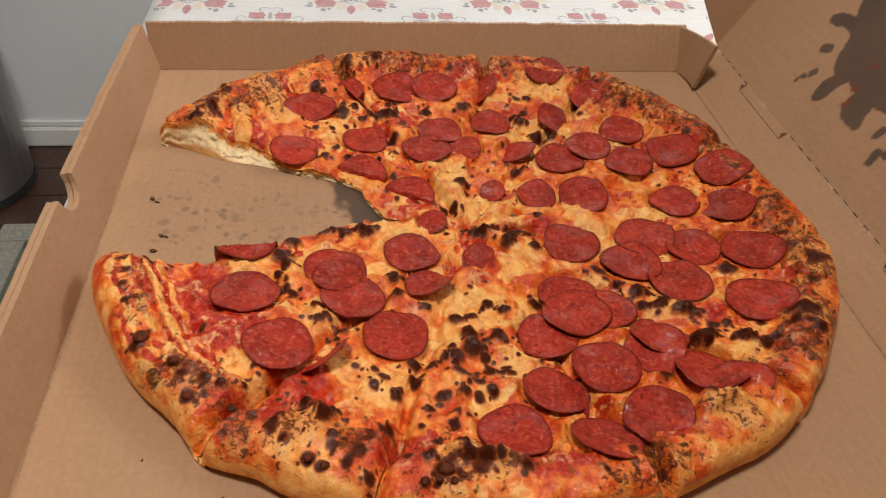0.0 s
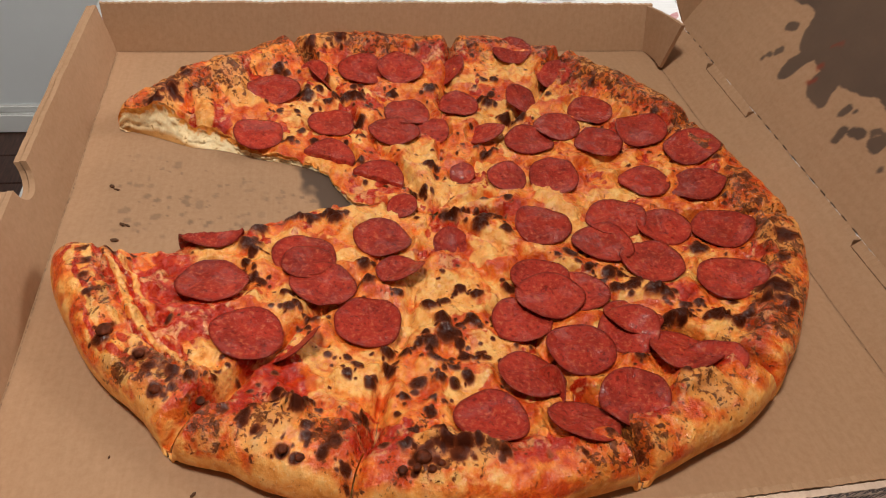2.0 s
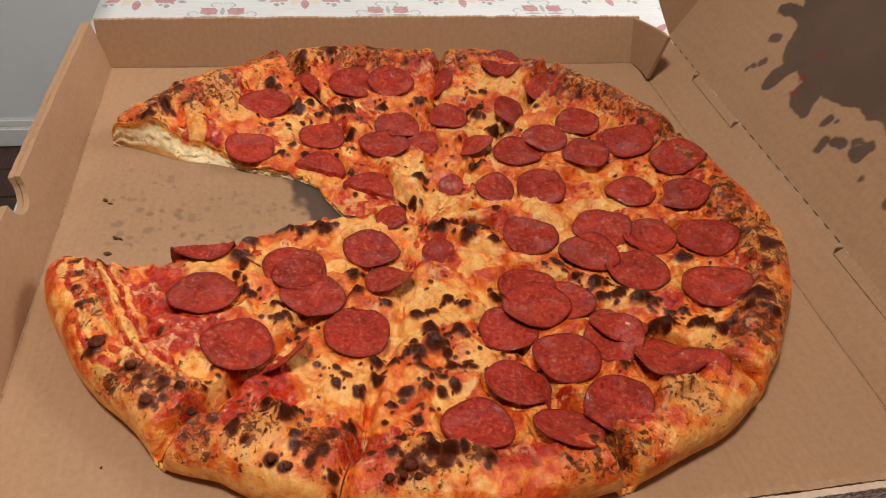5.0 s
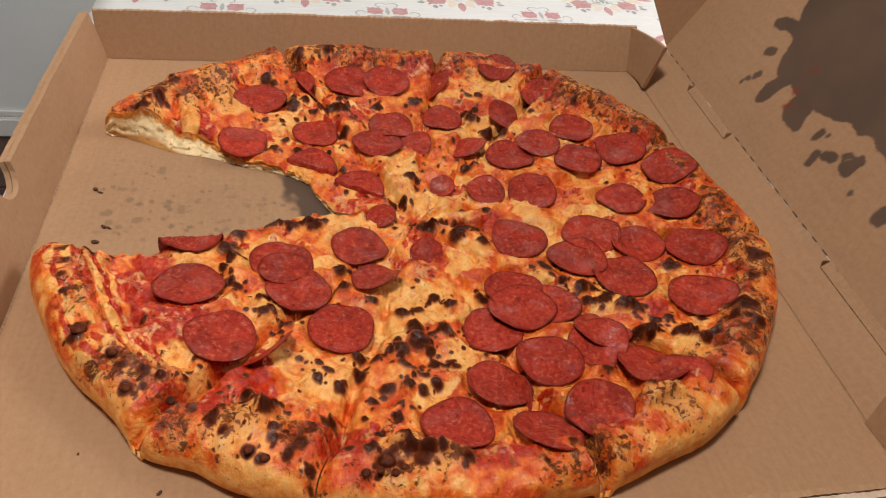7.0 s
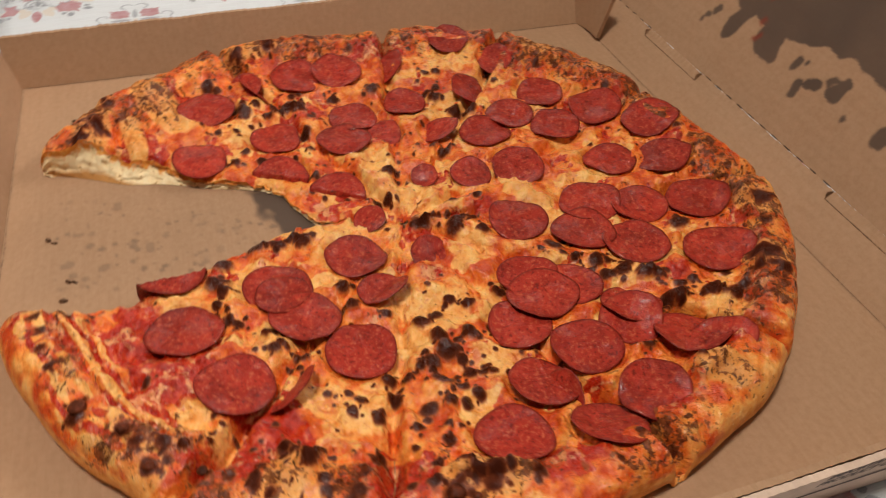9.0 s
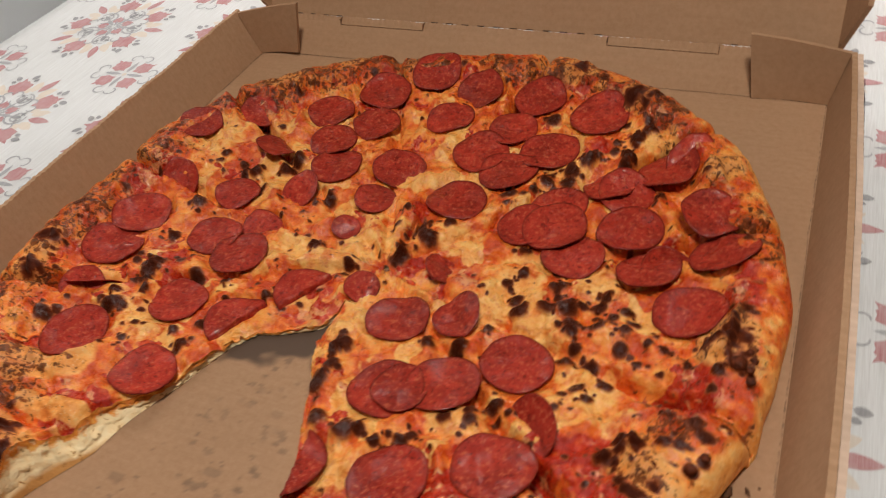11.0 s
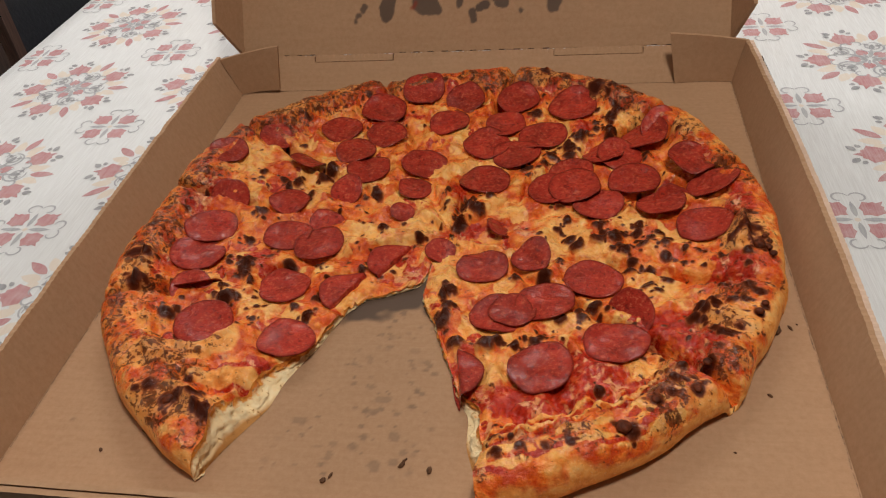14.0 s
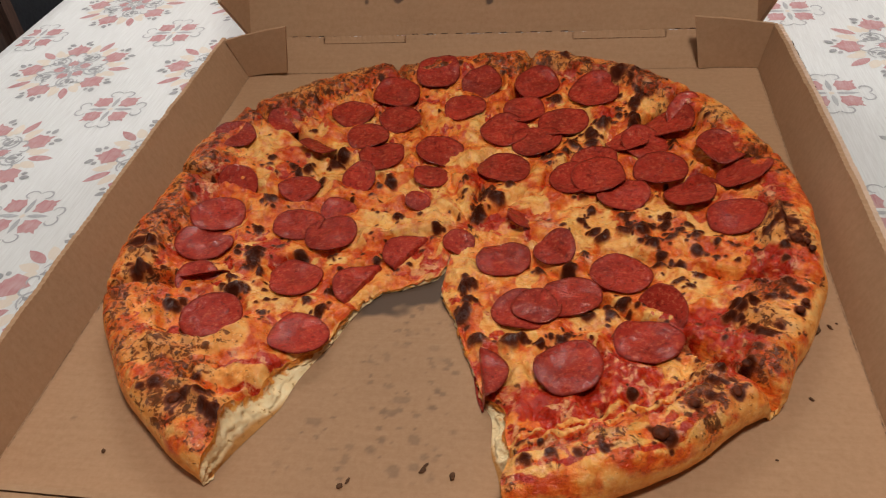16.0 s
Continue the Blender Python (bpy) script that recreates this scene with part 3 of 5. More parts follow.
def front_wall(name, y0, y1, z1, shade):
    """The front wall: a leaning sheet with a thumb notch in its rim."""
    n, nx0, nr = 220, -0.03, 0.135
    xs = np.linspace(XL - 0.02, XR + 0.02, n)
    xs = np.sort(np.concatenate([xs, np.linspace(nx0 - nr, nx0 + nr, 24)]))
    d = np.abs(xs - nx0)
    cut = np.where(d < nr, np.sqrt(np.maximum(0, nr * nr - d * d)) * 0.95, 0)
    top = z1 - cut + 0.010 * (fbm(xs * 8, 0 * xs, 1, 3, 5) - 0.5)
    rows = []
    bowed = 0.030 * np.sin(np.pi * (xs - XL) / (XR - XL))
    for f in (0, 0.5, 1):
        z = 0.002 + f * (top - 0.002)
        rows.append(np.stack([xs, y0 + (y1 - y0) * (z / z1) - bowed * (z / z1), z], -1))
    v = np.stack(rows, 1)
    nn = len(xs)
    front, back = v.reshape(-1, 3), (v + (0, -TH, 0)).reshape(-1, 3)
    m = nn * 3
    f = grid_faces(nn, 3).tolist()
    faces = f + [[q + m for q in r[::-1]] for r in f]
    k = np.arange(m).reshape(nn, 3)
    loop = [int(q) for q in (*k[:, 0], *k[-1, 1:], *k[-2::-1, -1], *k[0, -2:0:-1])]
    faces += [[p, q, q + m, p + m] for p, q in zip(loop, loop[1:] + loop[:1])]
    return put(name, mesh_of(name, np.concatenate([front, back]) * S, faces, shade), pizza_box)


front_wall("front_wall", BY0, -2.215, HT, CARD)
front_wall("front_wall", BY0 - 0.034, -2.250, HT - 0.006, CARD)


def flap(p0, width_vec, top_vec, seed, spread):
    p0, w, t = (np.array(q, float) for q in (p0, width_vec, top_vec))

    def bow(u, v):
        return np.stack([np.sign(w[0]) * spread * u * v, 0.02 * np.sin(np.pi * u) + 0.07 * u * v, 0.045 * u * v + 0.008 * (fbm(u * 12, v * 0, 1, 3, seed) - 0.5) * v], -1)
    return slab("corner_flap", p0, w, t, (0, TH, 0), 24, 6, CARD, pizza_box, bow=bow)


flap((XL, 2.065, 0.004), (0.35, 0.01, 0.03), (-0.125, 0.0, 0.335), 1, 0.17)
flap((XR, 2.095, 0.004), (-0.45, 0.0, 0.0), (0.075, 0.03, 0.345), 2, 0.13)

# The lid, hinged on the back wall and opened well past upright.
LA = radians(60)
LC, LS = math.cos(LA), math.sin(LA)


def lid_point(x, d, h=0.0):
    return (x, HY + d * LC - h * LS, HZ + d * LS + h * LC)


def lid_grease(u, v):
    x, d = XL + (XR - XL) * u, 4.1 * v
    main = [(-0.815, 0.32, -0.76, 0.55, 0.060), (-0.80, 0.55, -0.93, 0.80, 0.10), (-0.47, 0.39, -0.46, 0.70, 0.105), (-0.62, 0.68, -0.30, 0.72, 0.22), (-0.22, 0.68, 0.05, 0.74, 0.17),
            (-0.75, 1.05, 0.20, 1.05, 0.42), (-0.10, 0.90, 0.60, 0.90, 0.31), (0.30, 0.78, 0.75, 0.82, 0.23), (0.70, 0.60, 0.74, 0.80, 0.10), (-0.90, 1.0, -0.50, 1.30, 0.28), (0.20, 1.60, 0.50, 1.60, 0.85)]
    small = [(-0.07, 0.26, -0.06, 0.32, 0.036), (0.01, 0.34, 0.05, 0.36, 0.042), (0.20, 0.38, 0.22, 0.46, 0.045), (0.13, 0.43, 0.18, 0.44, 0.030), (-0.18, 0.40, -0.17, 0.43, 0.026),
             (-0.12, 0.43, -0.11, 0.44, 0.018), (0.60, 0.35, 0.63, 0.42, 0.05), (-1.07, 0.32, -1.05, 0.33, 0.016), (-1.02, 0.37, -1.00, 0.40, 0.020), (-1.15, 0.53, -1.08, 0.57, 0.030),
             (-1.09, 0.28, -1.08, 0.29, 0.013), (-1.23, 0.70, -1.00, 0.78, 0.05), (0.36, 0.33, 0.37, 0.34, 0.016)]
    main = main + small
    b = blobs(x, d, main, 0.10, 21) + 0.05 * (fbm(x, d, 11, 4, 26) - 0.5)
    return step(-0.006, 0.008, b) * (0.82 + 0.18 * fbm(x, d, 3, 3, 2))


def lid_sauce(u, v):
    x, d = XL + (XR - XL) * u, 4.1 * v
    b = blobs(x, d, [(-0.62, 0.37, -0.60, 0.42, 0.022), (-0.65, 0.46, -0.62, 0.50, 0.018), (-0.66, 0.60, -0.60, 0.66, 0.012)], 0.12, 30)
    return step(-0.01, 0.02, b) * 0.8


lid = slab("lid", lid_point(XL - 0.02, 0), np.subtract(lid_point(XR, 0), lid_point(XL - 0.02, 0)), np.subtract(lid_point(0, 4.1), lid_point(0, 0)), (0, LS * TH, -LC * TH), 400, 400,
           CARD_STAINED, pizza_box, {"grease": lid_grease, "sauce": lid_sauce}, "opened lid with a large dark grease stain")


def lid_flap(side):
    """The lid's side flap, slanting at the hinge end."""
    x0 = XR if side > 0 else XL - 0.02
    x1 = x0 + 0.10 * side
    bm = bmesh.new()
    ring = [lid_point(x0, 0.02), lid_point(x1, 0.26, 0.36), lid_point(x1, 4.05, 0.36), lid_point(x0, 4.1)]
    a = [bm.verts.new(U(*p)) for p in ring]
    b = [bm.verts.new(U(p[0] + side * TH, p[1], p[2])) for p in ring]
    bm.faces.new(a), bm.faces.new(b[::-1])
    for i in range(4):
        bm.faces.new([a[i], a[(i + 1) % 4], b[(i + 1) % 4], b[i]])
    return part("lid_flap", bm, CARD, lid)


lid_flap(-1), lid_flap(1)
bm = bmesh.new()
ring = [lid_point(XL, 4.1), lid_point(XR, 4.1), lid_point(XR, 4.16, 0.36), lid_point(XL, 4.16, 0.36)]
a = [bm.verts.new(U(*p)) for p in ring]
b = [bm.verts.new(U(p[0], p[1] + TH, p[2])) for p in ring]
bm.faces.new(a), bm.faces.new(b[::-1])
for i in range(4):
    bm.faces.new([a[i], a[(i + 1) % 4], b[(i + 1) % 4], b[i]])
part("lid_flap", bm, CARD, lid)


def hinge_slit(x, w):
    """A short punched slit on the hinge line."""
    h = HY + 0.004
    part("perforation", box_bm(U(x - w / 2, h - 0.006, HZ + 0.0), U(x + w / 2, h + 0.003, HZ + 0.006)), SLIT, pizza_box)


for k in range(11):
    hinge_slit(-0.70 + 0.125 * k, 0.055)
for k in range(5):
    hinge_slit(-2.0 + 0.12 * k, 0.045)
    hinge_slit(1.45 + 0.12 * k, 0.045)
CREASE = plain("worn_crease", (0.31, 0.18, 0.10), 0.9, vary=0.5, scale=300)
for x0, x1 in ((-1.49, -0.78), (0.62, 1.36)):
    # A tuck slot: the fold steps down from the hinge along these stretches.
    part("slot_cut", box_bm(U(x0, HY - 0.050, HZ - 0.050), U(x1, HY - 0.047, HZ - 0.041)), CREASE, pizza_box)
    for x in (x0, x1):
        part("slot_cut", box_bm(U(x - 0.002, HY - 0.050, HZ - 0.055), U(x + 0.002, HY - 0.002, HZ + 0.003)), CREASE, pizza_box)



def crease(name, p0, p1, inward, seed):
    """The worn, wavering seam where a wall folds up from the floor panel."""
    n = 160
    u = np.linspace(0, 1, n)
    a, b, o = np.array(p0, float), np.array(p1, float), np.array(inward, float)
    line = a + u[:, None] * (b - a)
    off = 0.002 + 0.010 * (fbm(u * 30, 0 * u, 1, 3, seed) - 0.35).clip(0)
    wide = 0.003 + 0.008 * fbm(u * 50, 0 * u + 3, 1, 2, seed + 1)
    v = np.stack([line + o * off[:, None], line + o * (off + wide)[:, None]], 1).reshape(-1, 3)
    return put(name, mesh_of(name, v * S, grid_faces(n, 2), CREASE), pizza_box)


for k, (p0, p1, o) in enumerate((((XL, BY0 + 0.02, 0.003), (XL, BY1 - 0.02, 0.003), (1, 0, 0)), ((XR, BY0 + 0.02, 0.003), (XR, BY1 - 0.02, 0.003), (-1, 0, 0)),
                                 ((XL + 0.02, BY0, 0.003), (XR - 0.02, BY0, 0.003), (0, 1, 0)), ((XL + 0.02, BY1, 0.003), (XR - 0.02, BY1, 0.003), (0, -1, 0)))):
    crease("crease", p0, p1, o, 80 + 3 * k)

# Printing outside on the side wall.
def outer_face(y, z):
    u = (y - BY0) / (BY1 - BY0)
    v = (z + 0.03) / 0.362
    return 2.13 + (0.068 - 0.030 * u) * v + 0.045 * math.sin(math.pi * u) * v + TH


def side_writing(words, y, z, size):
    """A line of print on the outer face of the side wall."""
    curve = bpy.data.curves.new("writing", "FONT")
    curve.body, curve.size, curve.offset, curve.shear = words, size * S, 0.0003, 0.25
    curve.materials.append(PRINT_BROWN)
    ob = new("writing", curve)
    ob.parent = right
    end = y + 0.8
    ax = Vector((outer_face(end, z) - outer_face(y, z), 0.8, 0)).normalized()
    up = Vector((outer_face(y, z + 0.1) - outer_face(y, z), 0, 0.1)).normalized()
    out = ax.cross(up)
    m = Matrix((ax, up, out)).transposed().to_4x4()
    m.translation = Vector(U(outer_face(y, z), y, z)) + 0.0009 * out - pizza_box.matrix_basis.translation
    ob.matrix_basis = m
    return ob


side_writing("IMPORTANT INFORMATION TO", 1.02, 0.255, 0.060)
side_writing("PRODUCT QUALITY AND SAFE", 1.00, 0.198, 0.060)
bm = bmesh.new()
bars = [(outer_face(0.55 + 0.1 * k, 0.165) + 0.004, 0.55 + 0.1 * k) for k in range(15)]
for (xa, ya), (xb, yb) in zip(bars, bars[1:]):
    bm.faces.new([bm.verts.new(U(*p)) for p in ((xa, ya, 0.158), (xb, yb, 0.158), (xb, yb, 0.170), (xa, ya, 0.170))])
part("print_line", bm, PRINT_BROWN, right)

# ---- the pizza ----
# How far each cut stands open at the rim.
OPEN = {-41: 1.0, -18: 0.6, 18: 1.0, 44: 1.0, 82: 0.6, 112: 0.0, 145: 0.7, 169: 0.7, 202: 0.4}
CUTS = [-80, -41, -18, 18, 44, 82, 112, 145, 169, 202, 242]
# Burnt blisters: place and radius, slice by slice.
BLISTERS_MIDDLE = [(0.32, -1.06, 0.050), (0.15, -1.02, 0.045), (0.05, -0.84, 0.045), (0.07, -0.73, 0.037), (0.06, -0.60, 0.045), (0.48, -1.08, 0.023), (0.59, -1.04, 0.028), (0.62, -1.00, 0.023),
    (0.72, -0.87, 0.032), (0.84, -0.86, 0.028), (0.90, -0.75, 0.037), (0.46, -0.47, 0.032), (0.62, -0.47, 0.041), (0.71, -0.30, 0.023), (1.12, -0.40, 0.037), (1.16, -0.59, 0.019),
    (1.21, -0.55, 0.027), (1.27, -0.60, 0.023), (1.23, -0.40, 0.032), (1.33, -0.50, 0.027), (1.34, -0.28, 0.036), (1.14, -0.32, 0.027), (0.81, -0.15, 0.041), (0.77, -0.07, 0.032),
    (0.69, 0.03, 0.027), (0.75, 0.11, 0.027), (0.97, -0.02, 0.023), (0.95, 0.05, 0.036)]
BLISTERS_MIDDLE_INNER = [(0.95, -0.10, 0.046), (1.04, -0.09, 0.050), (1.09, -0.19, 0.041), (1.10, -0.24, 0.027), (1.20, -0.17, 0.041), (1.18, -0.03, 0.032), (1.20, 0.02, 0.027), (1.20, 0.06, 0.028),
    (1.26, -0.10, 0.028), (1.32, -0.04, 0.027), (1.34, -0.18, 0.027), (1.36, -0.11, 0.027), (1.10, -0.04, 0.023), (0.07, 0.30, 0.045), (0.07, 0.35, 0.046), (0.05, 0.07, 0.046),
    (0.04, 0.12, 0.032), (0.15, 0.24, 0.046), (0.23, 0.38, 0.032), (0.92, 0.18, 0.032), (1.04, 0.19, 0.023)]
BLISTERS_EAST = [(0.76, 0.88, 0.041), (0.76, 0.96, 0.041), (0.83, 1.05, 0.041), (0.85, 1.10, 0.041), (0.95, 1.19, 0.028), (0.95, 1.26, 0.023), (1.05, 1.05, 0.032), (1.05, 1.11, 0.037),
    (1.04, 1.15, 0.028), (1.06, 1.29, 0.037), (1.09, 1.35, 0.037), (1.14, 1.38, 0.032), (1.10, 1.45, 0.028), (0.50, 1.45, 0.046), (0.46, 0.70, 0.041), (0.59, 0.77, 0.023),
    (0.64, 0.87, 0.037), (0.64, 0.94, 0.023), (0.70, 0.29, 0.028), (1.29, 0.81, 0.032), (1.15, 1.04, 0.032), (0.96, 1.63, 0.055), (0.97, 1.69, 0.041), (0.54, 1.92, 0.059),
    (1.10, 1.68, 0.032), (0.73, 1.82, 0.032), (0.47, 0.62, 0.014)]
BLISTERS_WEST = [(-1.32, 0.14, 0.041), (-0.98, -0.39, 0.041), (-1.28, -0.39, 0.045), (-1.26, -0.45, 0.037), (-1.26, -0.73, 0.046), (-1.23, -0.51, 0.037), (-0.72, -0.69, 0.032), (-0.48, -0.33, 0.023),
    (-0.50, -0.42, 0.027), (-1.00, 0.63, 0.046), (-0.97, 0.72, 0.046), (-1.18, 0.54, 0.036), (-1.46, 0.56, 0.027), (-1.46, 0.64, 0.028), (-1.30, 0.59, 0.027), (-1.25, 1.00, 0.023),
    (-0.45, 0.02, 0.037), (-0.45, 0.06, 0.028), (-0.58, 0.42, 0.041), (-1.06, 0.41, 0.036), (-0.20, -0.11, 0.027), (-0.20, -0.05, 0.023), (-0.06, 0.30, 0.023), (-0.07, 0.45, 0.023),
    (-1.33, -0.13, 0.032), (-1.13, -0.31, 0.027), (-0.74, -0.85, 0.032), (-1.24, 0.50, 0.027)]
BLISTERS_FRONT = [(1.42, -0.91, 0.032), (1.47, -0.87, 0.027), (1.63, -0.79, 0.028), (1.69, -0.79, 0.023), (1.75, -0.89, 0.027), (1.79, -0.84, 0.023), (1.73, -0.68, 0.032), (1.84, -0.33, 0.041),
    (1.77, -0.39, 0.027), (1.65, -0.34, 0.023), (1.71, -0.25, 0.028), (1.78, -0.22, 0.032), (1.80, -0.16, 0.032), (1.85, -0.19, 0.032), (1.55, -0.56, 0.027), (1.52, -0.54, 0.018),
    (1.43, -0.35, 0.023), (1.45, -0.23, 0.018), (1.85, -0.64, 0.023), (1.53, -0.25, 0.023), (1.60, 0.46, 0.032), (1.84, 0.58, 0.027), (1.59, -1.05, 0.023), (1.64, -1.00, 0.018)]
BLISTERS_GAP_WEST = [(-1.57, -0.92, 0.041), (-1.28, -0.75, 0.041), (-1.32, -0.64, 0.028), (-1.24, -0.36, 0.037), (-1.25, -0.41, 0.023), (-1.27, -0.53, 0.028), (-1.17, -0.58, 0.023), (-0.79, -0.38, 0.028),
    (-0.69, -0.66, 0.037), (-1.06, -0.80, 0.018), (-1.05, -0.91, 0.019), (-0.84, -0.77, 0.023), (-1.25, -1.62, 0.041), (-1.21, -1.60, 0.036), (-1.11, -1.59, 0.032), (-1.02, -1.70, 0.041),
    (-1.08, -1.67, 0.032), (-1.38, -1.53, 0.041), (-1.85, -0.69, 0.041), (-1.95, -0.45, 0.045), (-1.86, -0.47, 0.032), (-1.97, -0.15, 0.041), (-1.39, -0.35, 0.019)]
BLISTERS_GAP_EAST = [(1.06, -1.69, 0.036), (1.18, -1.51, 0.032), (1.26, -1.46, 0.028), (1.38, -1.42, 0.032), (1.32, -1.28, 0.023), (1.45, -1.23, 0.032), (1.28, -1.36, 0.028), (0.45, -1.87, 0.028),
    (0.55, -1.83, 0.023), (0.42, -1.75, 0.027), (1.48, -0.81, 0.037), (1.53, -0.83, 0.032), (1.78, -0.73, 0.027), (0.92, -1.42, 0.023), (0.98, -1.65, 0.018), (0.78, -1.79, 0.023)]

# The sausage discs: place, radius, and what sets one apart.
DISCS_A = [(-0.81, -1.05, 0.17), (-1.34, -0.95, 0.185), (-0.965, -0.575, 0.165), (-1.61, -0.33, 0.18), (-1.625, -0.035, 0.18), (-1.09, -0.05, 0.17), (-0.85, -0.16, 0.175),
           (-1.19, 0.335, 0.15), (-1.01, 1.25, 0.17), (-0.72, 1.52, 0.185), (-0.84, 0.96, 0.165), (-0.64, 1.20, 0.17), (-0.69, 0.73, 0.17), (-0.42, 1.755, 0.18), (-0.17, 1.36, 0.165)]
DISCS_B = [(0.15, 1.07, 0.19), (0.56, 1.15, 0.19), (0.27, 1.33, 0.165), (0.35, 1.655, 0.185), (0.78, 1.515, 0.195), (0.38, 0.92, 0.185), (0.17, 0.615, 0.185),
           (0.95, 0.31, 0.17), (0.63, 0.48, 0.165), (0.77, 0.67, 0.165), (0.80, 0.49, 0.19), (1.195, 0.545, 0.18), (0.91, -0.475, 0.18), (0.24, -0.345, 0.17),
           (0.385, -0.78, 0.185), (0.635, -0.69, 0.18), (0.625, -1.24, 0.185), (1.015, -1.055, 0.18), (1.59, 0.015, 0.175)]
ga, gb = math.radians(242), math.radians(-80)
ODD_DISCS = [
    (-0.07, 1.66, 0.17, dict(dark=True, tilt=(0.1, 0.1))), (-1.79, 0.84, 0.15, dict(dark=True, tilt=(0.05, 0.0))), (-1.50, 1.10, 0.13, dict(tilt=(-0.04, 0.03), lift=-0.02)),
    (1.58, 0.675, 0.168, dict(lift=0.03, tilt=(-0.45, 0.0))), (0.45, -0.765, 0.145, dict(dark=True, lift=-0.004)),
    (-0.29, 0.80, 0.17, dict(tilt=(-0.12, 0.05))), (-0.31, 0.50, 0.13, dict(stand=(100, 14), lift=0.010)), (-0.36, 0.22, 0.085, dict(stand=(60, 18), lift=0.014)),
    (-0.86, 0.10, 0.12, dict(tilt=(-0.2, 0.2))), (-0.80, 0.455, 0.13, dict(stand=(150, -20), lift=0.012)), (-1.16, 0.775, 0.14, dict(stand=(148, 30), lift=0.03)),
    (-1.62, 0.325, 0.15, dict(stand=(170, -40), lift=-0.02)), (-1.51, -0.61, 0.15, dict(stand=(200, 45), lift=-0.02)), (-1.50, -0.70, 0.14, dict(stand=(200, -25), lift=0.0)),
    (1.00, 0.88, 0.16, dict(stand=(42, -12))), (1.11, 0.82, 0.165, dict(stand=(42, 12), lift=0.008)), (1.29, 1.04, 0.18, dict(stand=(40, -14), lift=0.008)), (1.40, 1.13, 0.15, dict(stand=(42, 32), lift=-0.03)),
    (1.35, 0.26, 0.17, dict(stand=(16, -14), lift=0.012)), (1.42, 0.31, 0.13, dict(stand=(14, 55), lift=-0.05)), (1.68, 0.41, 0.17, dict(stand=(20, -14), lift=0.0)),
    (0.34, 0.05, 0.125, dict(stand=(-60, -30))), (0.54, -0.27, 0.14, dict(fold=-50, amount=30)), (1.10, -0.83, 0.15, dict(stand=(-38, 50), lift=0.01)),
    (-0.04, -0.20, 0.10, dict(stand=(20, 18), lift=0.0)), (-0.56, -0.61, 0.175, dict(hang=(math.sin(-ga), math.cos(ga), -0.20), lift=0.016)), (-0.325, -0.315, 0.17, dict(hang=(math.sin(-ga), math.cos(ga), -0.13), lift=0.016)),
    (0.15, -1.28, 0.19, dict(hang=(math.sin(gb), -math.cos(gb), 0.02), tilt=(-0.10, 0), lift=0.03)),
]
BEDS = [(x, y, r) for x, y, r in DISCS_A + DISCS_B] + [(x, y, 0.95 * r) for x, y, r, odd in ODD_DISCS if abs(odd.get("stand", (0, 0))[1]) < 25]


def scatter_spots():
    rnd = random.Random(5)
    out = []
    for x, y, r in BLISTERS_MIDDLE + BLISTERS_MIDDLE_INNER + BLISTERS_EAST + BLISTERS_WEST + BLISTERS_FRONT + BLISTERS_GAP_WEST + BLISTERS_GAP_EAST:
        out.append((x, y, 1.22 * r, rnd.uniform(0, 3.14), rnd.uniform(0.85, 1.0)))
        for _ in range(rnd.randrange(1, 6)):
            # A large blister is ringed by small ones.
            a, q = rnd.uniform(0, 6.283), r * rnd.uniform(0.9, 2.3)
            out.append((x + q * math.cos(a), y + q * math.sin(a), r * rnd.uniform(0.25, 0.65), rnd.uniform(0, 3.14), rnd.uniform(0.45, 0.95)))
    for _ in range(620):
        a, r = rnd.uniform(0, 6.283), 1.75 * math.sqrt(rnd.random())
        if fbm(r * math.cos(a), r * math.sin(a), 2.3, 2, 40) > 0.47:
            out.append((r * math.cos(a), r * math.sin(a), rnd.uniform(0.008, 0.020), rnd.uniform(0, 3.14), rnd.uniform(0.35, 0.9)))
    for _ in range(70):
        a = rnd.uniform(0, 6.283)
        r = rnd.gauss(1.82, 0.05)
        out.append((r * math.cos(a), r * math.sin(a), rnd.uniform(0.010, 0.030), rnd.uniform(0, 3.14), rnd.uniform(0.5, 1)))
    return np.array(out)


SPOTS = scatter_spots()


# The rim: degrees and radius.
RIM = [(-118, 2.20), (-80, 2.09), (-69, 2.09), (-60, 2.08), (-53, 2.08), (-46, 2.06), (-39, 2.10), (-33, 2.05), (-26, 2.05), (-17, 2.07), (-13, 2.03), (0, 2.02), (10, 2.02), (21, 2.04), (32, 2.07), (45, 2.10),
       (48, 2.08), (60, 2.11), (73, 2.15), (80, 2.15), (88, 2.10), (96, 2.07), (106, 2.05), (120, 2.13), (133, 2.18), (146, 2.22), (157, 2.19), (165, 2.14), (173, 2.10), (180, 2.09), (188, 2.13), (200, 2.19), (215, 2.20), (224, 2.21), (236, 2.21), (242, 2.20)]


def rim_radius(th):
    a = (np.degrees(th) + 118) % 360 - 118
    return np.interp(a, [p for p, _ in RIM], [q for _, q in RIM]) + 0.006 * np.sin(9 * th + 1.0) + 0.006 * np.sin(23 * th)


def crust_inner(th):
    return rim_radius(th) - 0.045 + 0.025 * np.sin(7 * th + 1) + 0.02 * np.sin(17 * th)


